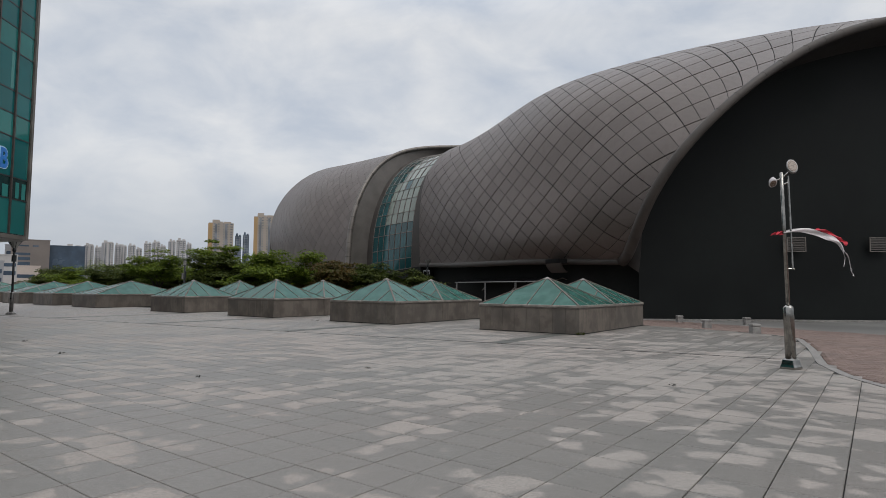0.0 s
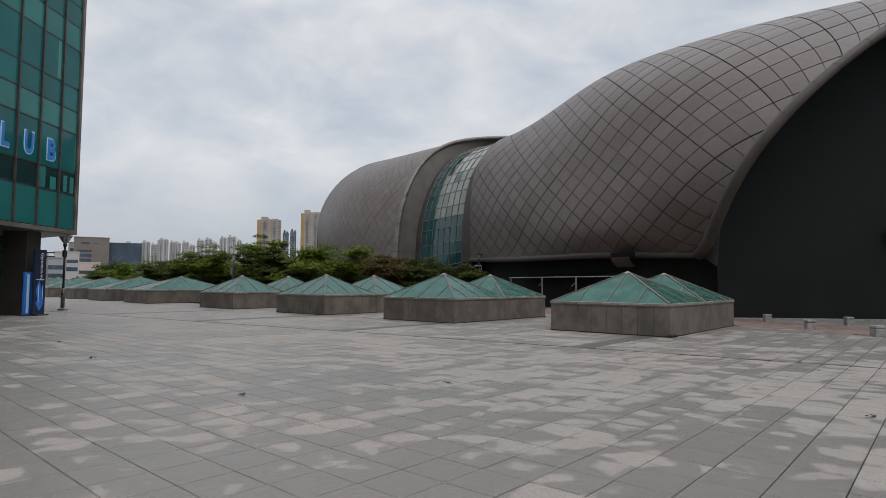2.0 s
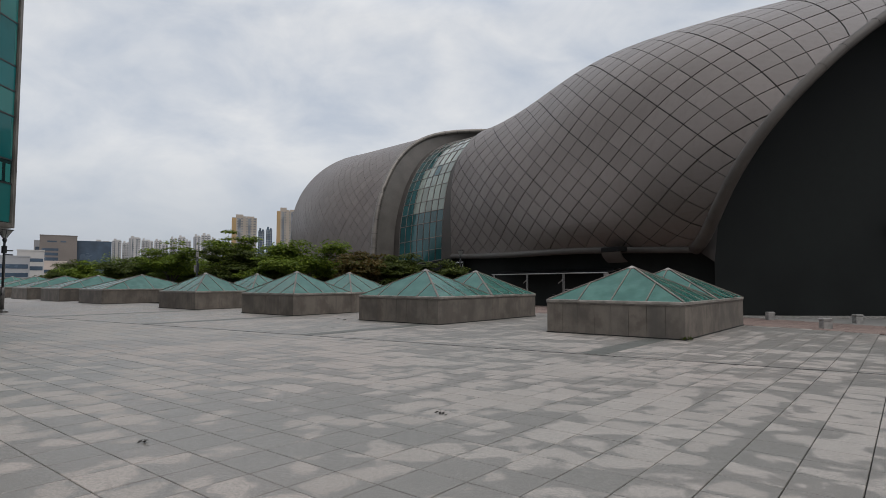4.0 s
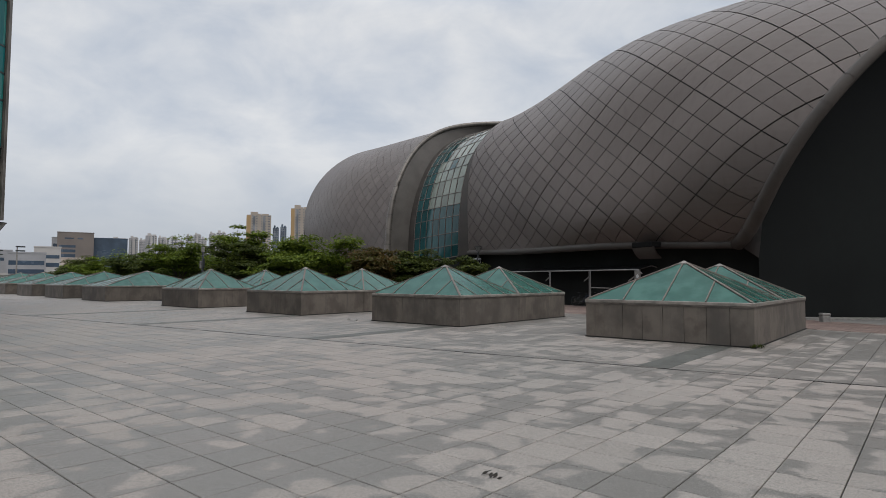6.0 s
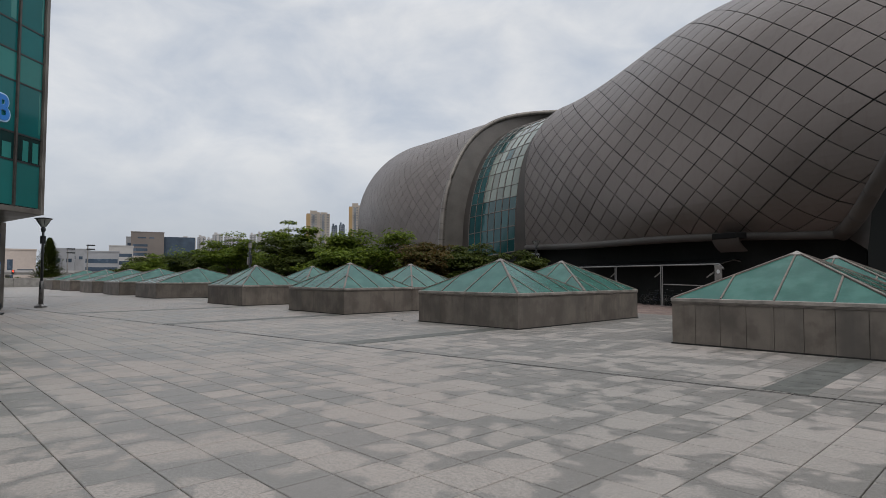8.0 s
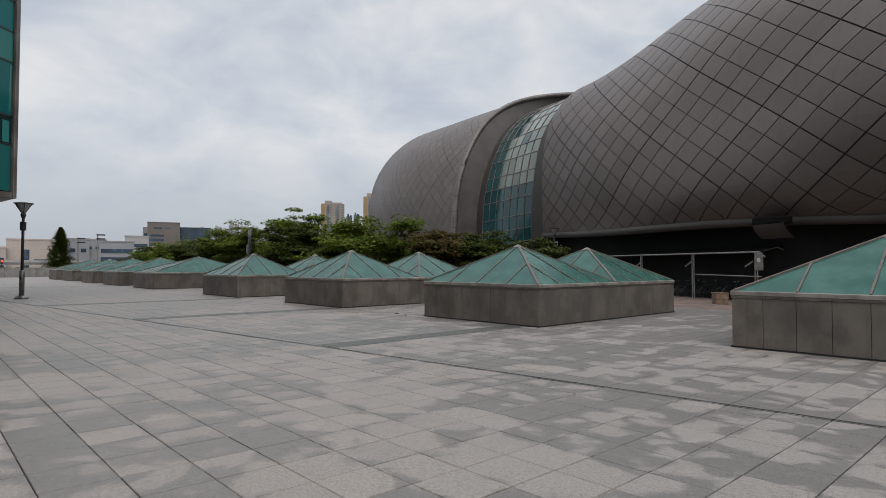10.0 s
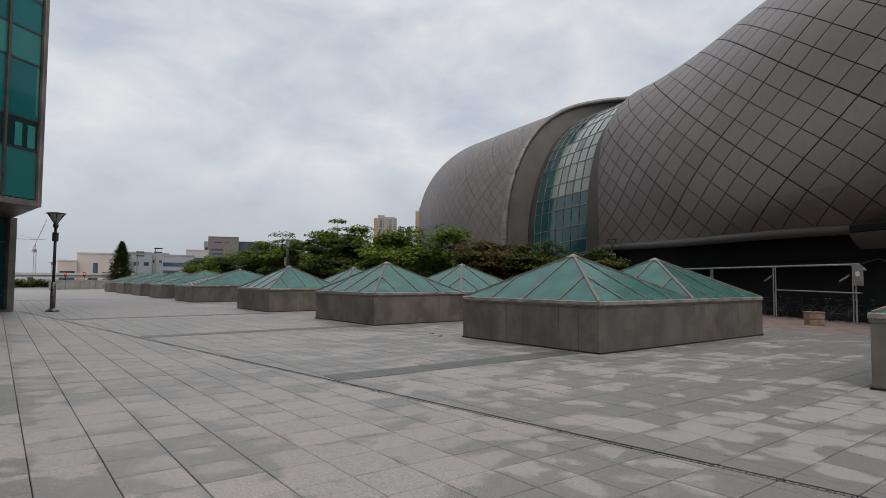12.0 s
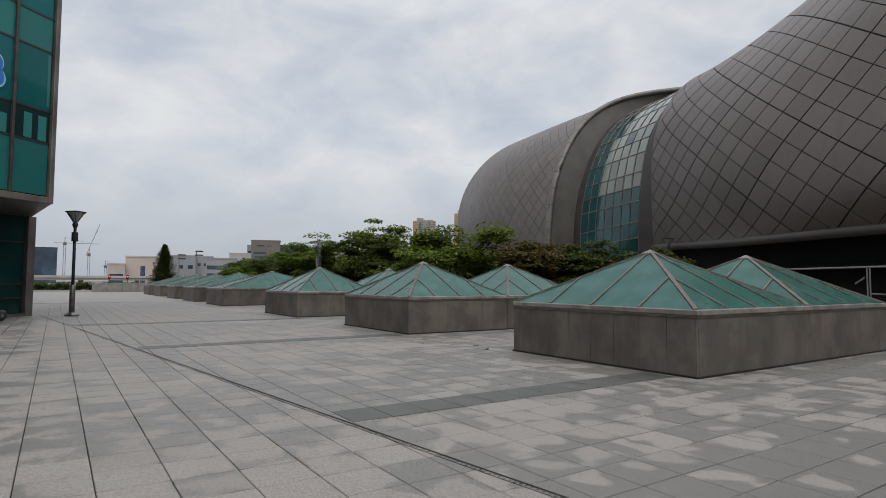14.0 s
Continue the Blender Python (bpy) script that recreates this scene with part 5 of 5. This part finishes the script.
office(-427.2, 136.7, 19.7, 30.0, M_STONE, "brown stone office block with a blue glazed corner", ((0.5, 0.94, 0.72, 0.77), (0.5, 0.94, 0.62, 0.68), (0.5, 0.94, 0.5, 0.58), (0.3, 0.45, 0.9, 0.93), (0.55, 0.8, 0.9, 0.93)))
office(-430.3, 158.7, 19.7, 27.5, M_APT_B, "dark blue glazed office wing", ((0.02, 0.98, 0.8, 0.95), (0.02, 0.98, 0.55, 0.75)))
office(-441.8, 129.5, 4.0, 27.5, M_APT_G, "narrow grey stair block", ((0.2, 0.8, 0.3, 0.9),))
office(-296.4, 85.2, 9.5, 14.4, M_APT, "pale low office with rows of windows", ((0.05, 0.95, 0.75, 0.85), (0.05, 0.95, 0.5, 0.62)))
office(-249.7, 66.1, 11, 10.0, M_APT_G, "grey low block with window bands", ((0.04, 0.96, 0.7, 0.85), (0.04, 0.96, 0.4, 0.55)))
office(-212.6, 46.0, 7, 9.2, M_APT_G, "small grey block with flat roof", ((0.1, 0.3, 0.7, 0.82), (0.5, 0.7, 0.7, 0.82)))
office(-258.0, 40.5, 13.1, 10.2, M_PINK, "beige rendered building with a glazed stair bay", ((0.5, 0.62, 0.1, 0.78), (0.05, 0.4, 0.35, 0.45)))
office(-253.9, 30.5, 5.6, 7.3, M_PINK, "lower beige rendered wing", ((0.1, 0.9, 0.55, 0.68), (0.1, 0.9, 0.25, 0.38)))
office(-305.0, 63.3, 8, 12.3, M_APT, "white block with square windows", ((0.1, 0.25, 0.6, 0.72), (0.4, 0.55, 0.6, 0.72)))
office(-308.7, 70.9, 9, 12.9, M_APT_G, "pale grey block with square windows", ((0.3, 0.45, 0.75, 0.85), (0.6, 0.75, 0.75, 0.85)))
office(-330.0, 88.0, 40, 10.5, M_PINK, "long pale low building behind the trees", ((0.05, 0.95, 0.6, 0.75),))
office(-432.8, 4.5, 16.0, 20.6, M_APT_B, "dark glazed block with an open white top storey", ((0.05, 0.3, 0.86, 0.96), (0.36, 0.6, 0.86, 0.96), (0.66, 0.95, 0.86, 0.96)))


def crane(x, y, h, arm, tilt):
    th = thing("tower_crane", Matrix.Translation((x, y, 0)) @ Matrix.Rotation(1.5, 4, "Z"), "distant red and white tower crane", "crane", "distant cranes")
    bm = bmesh.new()
    for a, b in ((-0.8, -0.8), (0.8, -0.8), (0.8, 0.8), (-0.8, 0.8)):
        tube([(a, b, 0), (a, b, h)], 0.18, 4, bm)
    for i in range(int(h / 3)):
        tube([(-0.8, -0.8, i * 3), (0.8, 0.8, i * 3 + 3)], 0.12, 4, bm)
    part("mast", bm, M_APT_G, th)
    part("cab", box(-1.2, 1.2, -1.2, 1.2, h - 1, h + 1.5), M_STONE, th)
    c, s = math.cos(tilt), math.sin(tilt)
    jib = bmesh.new()
    for o in (-0.6, 0.6):
        tube([(-arm * 0.3 * c, o, h + 1 - arm * 0.3 * s * 0.2), (arm * c, o, h + 1 + arm * s)], 0.2, 4, jib)
    tube([(0, 0, h + 6), (arm * 0.8 * c, 0, h + 1 + arm * 0.8 * s)], 0.1, 4, jib)
    tube([(0, 0, h), (0, 0, h + 6)], 0.3, 4, jib)
    part("jib", jib, M_APT_G, th)


crane(-612.8, 17.8, 33, 26, 0.0)
crane(-612.3, 36.0, 24, 28, 1.3)
crane(-631.7, 50.2, 14, 10, 0.3)


def sports_mast(x, y, h):
    th = thing("floodlight_mast", Matrix.Translation((x, y, 0)), "grey floodlight mast with two lamp rows", "street lamp", "floodlight masts")
    part("mast", lathe([(0.14, 0), (0.09, h)], 8), M_ALU, th)
    for z in (h - 0.2, h - 0.9):
        part("lamp_row", box(-0.2, 0.2, -0.2, 1.1, z, z + 0.22, 0.03), M_POLE, th)


sports_mast(-124.1, 33.1, 7.0)
sports_mast(-127.6, 30.8, 6.4)


def end_wall():
    th = thing("low_wall", Matrix.Translation((-104, 20.5, 0)) @ Matrix.Rotation(radians(108), 4, "Z"), "low grey concrete wall at the plaza end", "wall")
    for i in range(6):
        part("wall_section", box(-4.5 + i * 1.9, -4.5 + i * 1.9 + 1.88, -0.15, 0.15, 0, 1.25, 0.02), M_CONC, th)


end_wall()


def hedge(x0, y0, x1, y1, h, seed):
    rnd = random.Random(seed)
    v, f = [], []
    for _ in range(9000):
        t = rnd.random()
        p = Vector((x0 + (x1 - x0) * t + rnd.gauss(0, 0.6), y0 + (y1 - y0) * t + rnd.gauss(0, 0.6), rnd.random() ** 0.8 * h * (0.75 + 0.25 * math.sin(t * 40))))
        s = rnd.uniform(0.1, 0.25)
        a = Vector((rnd.uniform(-1, 1), rnd.uniform(-1, 1), rnd.uniform(-0.4, 0.8))).normalized()
        q = a.cross(Vector((0.2, 0.3, 1))).normalized()
        b = len(v)
        v += [p - a * s, p + q * s * 0.6, p + a * s, p - q * s * 0.6]
        f.append((b, b + 1, b + 2, b + 3))
    ob = new("hedge", raw_mesh("hedge", v, f, M_LEAF_D))
    tagged(ob, "dark green clipped hedge at the far plaza edge", "hedge", kind="stuff")


hedge(-128, 6, -120, 26, 1.3, 3)
hedge(-118, 38, -70, 36, 2.3, 4)
hedge(-70, 36, -45, 42, 2.7, 5)
hedge(-46, 41, -30, 39, 2.3, 6)


def viaduct():
    """The far road deck with its pale parapet."""
    th = thing("road_viaduct", Matrix.Translation((-210, -10, 0)) @ Matrix.Rotation(radians(80), 4, "Z"), "distant road viaduct with a pale parapet rail", "bridge")
    part("deck", box(-60, 60, -3, 3, 1.6, 2.3), M_CONC, th)
    part("parapet", box(-60, 60, -3.2, -3.0, 2.3, 2.9), M_APT, th)
    part("parapet", box(-60, 60, 3.0, 3.2, 2.3, 2.9), M_APT, th)
    for i in range(9):
        part("pier", box(-56 + i * 14, -55 + i * 14, -1, 1, 0, 1.6), M_CONC, th)


viaduct()


def traffic_light(y):
    th = thing("traffic_light", Matrix.Translation((-118, y, 0)), "small roadside signal showing red", "traffic light", "red signals")
    part("post", lathe([(0.06, 0), (0.05, 1.75)], 8), M_POLE, th)
    part("signal_box", box(-0.15, 0.15, -0.18, 0.18, 1.75, 2.45, 0.04), M_POLE, th)
    k = Mat("red_lamp", (0.8, 0.03, 0.02), 0.3)
    k.b.inputs["Emission Color"].default_value = (1, 0.05, 0.02, 1)
    k.b.inputs["Emission Strength"].default_value = 4
    part("red_lens", lathe([(0.11, 0), (0.06, 0.04)], 12), k.m, th, m=Matrix.Translation((0.15, 0, 2.2)) @ Matrix.Rotation(pi / 2, 4, "Y"))


traffic_light(19.2)
traffic_light(21.7)


# ---- small things on the paving ----
def leaf_litter(x, y, n, seed):
    rnd = random.Random(seed)
    v, f = [], []
    for _ in range(n):
        p = Vector((x + rnd.gauss(0, 0.04), y + rnd.gauss(0, 0.04), gz(x, y) + 0.006 + rnd.random() * 0.03))
        a = rnd.uniform(0, 6.28)
        t, q = Vector((math.cos(a), math.sin(a), 0.4)) * 0.034, Vector((-math.sin(a), math.cos(a), 0.2)) * 0.02
        b = len(v)
        v += [p - t, p + q, p + t, p - q]
        f.append((b, b + 1, b + 2, b + 3))
    tagged(new("leaf_litter", raw_mesh("leaf_litter", v, f, M_LITTER)), "small heap of dry fallen leaves on paving", "leaves", "leaf litter", kind="stuff")


for n_leaf, (x, y, c) in enumerate(((-16.0, 5.8, 9), (-20.4, 6.4, 8), (-8.5, 8.75, 5), (-2.9, 10.6, 6), (-9.9, 5.8, 4), (-23.5, 20.5, 8), (-24.2, 20.7, 6), (-9.1, 20.75, 6))):
    leaf_litter(x, y, c, n_leaf)

# ---- paving ----
T = 0.5


def tile_verts(x, y, rnd, dx=T, dy=T, gap=0.0044):
    hx, hy = dx / 2 - gap * 1.1, dy / 2 - gap * 0.85
    lift = rnd.uniform(-0.0015, 0.0015)
    v = []
    for inset, dz in ((0.004, 0.0), (0.0, -0.005)):
        for sx, sy in ((-1, -1), (1, -1), (1, 1), (-1, 1)):
            px, py = x + sx * (hx - inset), y + sy * (hy - inset)
            v.append((px, py, gz(px, py) + dz + lift))
    for sx, sy in ((-1, -1), (1, -1), (1, 1), (-1, 1)):
        px, py = x + sx * hx, y + sy * hy
        v.append((px, py, gz(px, py) - 0.03))
    return v


TILE_F = [(0, 1, 2, 3)] + [(a + o, b + o, b + o + 4, a + o + 4)[::-1] for o in (0, 4) for a, b in ((0, 1), (1, 2), (2, 3), (3, 0))]
BANDS = (-9.9, -19.1, -27.9, -36.6)


def paving():
    rnd = random.Random(2)
    floor = thing("pavement", pose(0, 0, 0), "square grey granite paving slabs, patchily wet after rain", "pavement", kind="structure")
    vs, fs = [], []
    near = 0
    x = -104.0 + TX
    while x < 9:
        y = -9.0 + TY
        while y < 31:
            inside = x < kerb_x(y) - 0.04 and not any(abs(x - sx) < 2.0 and 21.1 < y < 28.2 for sx in SKY_X)
            if x < -60 or (x < -46 and not 9 < y < 24):
                inside = False
            if inside:
                v = tile_verts(x, y, rnd)
                if near < 300 and -19.0 < x < -12.2 and 10.6 < y < 21.5:
                    part("slab", raw_mesh("slab", v, TILE_F, M_PAVE), M_PAVE, floor)
                    near += 1
                else:
                    b = len(vs)
                    vs.extend(v)
                    fs.extend([tuple(b + q for q in fc) for fc in TILE_F])
            y += T
        x += T
    tagged(part("slab_field", raw_mesh("slab_field", vs, fs, M_PAVE), M_PAVE, floor), kind="stuff")
    xs, ys = [-62 + 2.0 * i for i in range(40)], [-10 + 2.0 * i for i in range(21)]
    bv = [(a, b, gz(a, b) - 0.018) for b in ys for a in xs]
    nx = len(xs)
    bf = [(j * nx + i, j * nx + i + 1, (j + 1) * nx + i + 1, (j + 1) * nx + i) for j in range(20) for i in range(nx - 1) if xs[i] < kerb_x(ys[j]) - 1.5]
    part("joint_bed", raw_mesh("joint_bed", bv, bf, M_BED), M_BED, floor)
    # far stretch, too far off to tell the slabs apart
    far = [(-104, 8), (-60.25 + TX, 8), (-60.25 + TX, 30.6), (-104, 30.6)]
    part("far_slabs", raw_mesh("far_slabs", [(px, py, gz(px, py) - 0.004) for px, py in far], [(0, 1, 2, 3)], M_PAVE), M_PAVE, floor)
    return floor


TX, TY = 0.48, 0.19
PLAZA = paving()


def drain():
    """A narrow slot drain with a dark channel."""
    th = thing("slot_drain", pose(0, 0, 0), "narrow dark slot drain with debris across the paving", "drain", kind="structure")
    x0 = -44.0
    while x0 < -2.0:
        x1 = x0 + 1.0
        bm = bmesh.new()
        for off, wd, dz in ((0.02, 0.012, 0.004), (-0.045, 0.005, 0.003)):
            ya, yb = drain_y(x0) + off, drain_y(x1) + off
            za, zb = gz(x0, ya) + dz, gz(x1, yb) + dz
            vv = [bm.verts.new(c) for c in ((x0 + 0.004, ya - wd, za), (x1 - 0.004, yb - wd, zb), (x1 - 0.004, yb + wd, zb), (x0 + 0.004, ya + wd, za))]
            bm.faces.new(vv)
            low = [bm.verts.new(v.co - Vector((0, 0, 0.02))) for v in vv]
            for i in range(4):
                bm.faces.new((vv[(i + 1) % 4], vv[i], low[i], low[(i + 1) % 4]))
        part("drain_cover", bm, M_SEAM, th)
        x0 = x1
    # the grating bars beside the slot, and dirt caught in it
    rnd = random.Random(11)
    v, f = [], []
    x = -30.0
    while x < -3.0:
        y = drain_y(x) - 0.02
        for ox, oy, wx, wy in ((0.0, 0.0, 0.012, 0.011), (rnd.uniform(-0.02, 0.02), rnd.uniform(-0.03, 0.05), rnd.uniform(0.004, 0.02), rnd.uniform(0.003, 0.012))):
            b = len(v)
            z = gz(x, y) + 0.006
            v += [(x + ox - wx, y + oy - wy, z), (x + ox + wx * 0.2, y + oy - wy, z), (x + ox + wx, y + oy + wy, z), (x + ox - wx * 0.2, y + oy + wy, z)]
            f.append((b, b + 1, b + 2, b + 3))
        x += 0.055
    tagged(part("grating_bars", raw_mesh("grating_bars", v, f, M_SEAM), M_SEAM, th), kind="stuff")
    return th


drain()


def weed_tuft(x, y, seed):
    rnd = random.Random(seed)
    v, f = [], []
    for _ in range(40):
        a, l = rnd.uniform(0, 6.28), rnd.uniform(0.04, 0.16)
        p = Vector((x + rnd.gauss(0, 0.03), y + rnd.gauss(0, 0.02), gz(x, y)))
        d = Vector((math.cos(a) * 0.6, math.sin(a) * 0.6, 1.0)).normalized() * l
        q = Vector((-math.sin(a), math.cos(a), 0)) * 0.012
        b = len(v)
        v += [p - q * 0.4, p + d * 0.6 - q, p + d, p + d * 0.6 + q]
        f.append((b, b + 1, b + 2, b + 3))
    tagged(new("weed_tuft", raw_mesh("weed_tuft", v, f, M_LEAF_D)), "small green weed tuft at a skylight corner", "weed", "weeds", kind="stuff")


weed_tuft(-9.12, 20.8, 1)
weed_tuft(-8.98, 20.95, 2)


def bands():
    """Darker paving bands that run between the skylights and the drain."""
    th = thing("paving_band", pose(0, 0, 0), "dark grey granite paving bands in the plaza", "pavement", kind="structure")
    for bx in BANDS:
        y = drain_y(bx) + 0.1
        while y < 20.7:
            y1 = min(y + 0.5, 20.75)
            bm = bmesh.new()
            q = [(bx - 0.3, y + 0.004), (bx + 0.3, y + 0.004), (bx + 0.3, y1 - 0.004), (bx - 0.3, y1 - 0.004)]
            part("band_slab", slab3([(a, b, gz(a, b) + 0.005) for a, b in q], (0, 0, 1), 0.02, bm), M_BAND, th)
            y = y1


M_BAND = simple("dark_granite", (0.085, 0.086, 0.075), 0.55, 0.0, 0.25, 4)
bands()


def kerb_and_brick():
    th = thing("kerb", pose(0, 0, 0), "curved pale granite kerb between slabs and brick", "kerb", kind="structure")
    ys = [2 + 0.6 * i for i in range(41)]
    for y0, y1 in zip(ys, ys[1:]):
        q = [(kerb_x(y0) - 0.13, y0 + 0.004), (kerb_x(y0) + 0.06, y0 + 0.004), (kerb_x(y1) + 0.06, y1 - 0.004), (kerb_x(y1) - 0.13, y1 - 0.004)]
        part("kerb_stone", slab3([(a, b, gz(a, b) + 0.012) for a, b in q], (0, 0, 1), 0.06), M_KERB, th)
    rnd = random.Random(9)
    drive = thing("driveway", pose(0, 0, 0), "brown clay brick paved driveway beside the arena", "driveway", kind="structure")
    vs, fs = [], []
    n = 0
    y = 5.0
    row = 0
    while y < 44:
        x = kerb_x(min(y, 30)) + 0.09 + (0.1 if row % 2 else 0) if y < 30.8 else -34.0
        lim = 11.0
        while x < lim:
            d_wall = 0.44 * (x + 13.3) + 0.898 * (y - 37.4)
            if y < 30.8 or d_wall < 1.2:
                big = 1 if y < 24 else 2
                v = tile_verts(x + 0.1 * big, y + 0.05 * big, rnd, 0.2 * big, 0.1 * big, 0.004)
                if n < 300 and y > 12 and x < 3:
                    part("brick", raw_mesh("brick", v, TILE_F, M_BRICK2), M_BRICK2, drive)
                    n += 1
                else:
                    b = len(vs)
                    vs.extend(v)
                    fs.extend([tuple(b + q for q in fc) for fc in TILE_F])
            x += 0.2 * (1 if y < 24 else 2)
        y += 0.1 * (1 if y < 24 else 2)
        row += 1
    # pale stone apron along the foot of the end wall
    for i in range(30):
        q0, q1 = 0.8 + i * 1.2, 1.99 + i * 1.2
        pts = [to_world((-0.545 * q + 0.4 - o * 0.88, q - o * 0.48, 0.0)) for q, o in ((q0, 0.1), (q1, 0.1), (q1, 1.3), (q0, 1.3))]
        part("apron_stone", slab3([(c[0], c[1], gz(c[0], c[1]) + 0.03) for c in pts], (0, 0, 1), 0.08), M_KERB, drive)
    tagged(part("brick_field", raw_mesh("brick_field", vs, fs, M_BRICK2), M_BRICK2, drive), kind="stuff")


def brick_material():
    k = Mat("clay_brick", rough=0.8)
    r = k.rand()
    col = k.mix(r, (0.115, 0.075, 0.062), (0.215, 0.155, 0.13))
    col = k.mix(k.math("MULTIPLY", k.span(k.noise(0.7, 4), 0.45, 0.7), 0.5), col, (0.13, 0.10, 0.09))
    g = k.noise(120, 2)
    col = k.mix(k.math("MULTIPLY", k.span(g, 0.5, 0.75), 0.35), col, (0.1, 0.08, 0.07))
    k.color(col).bump(g, 0.2, 0.003)
    return k.m


M_BRICK2 = brick_material()
kerb_and_brick()
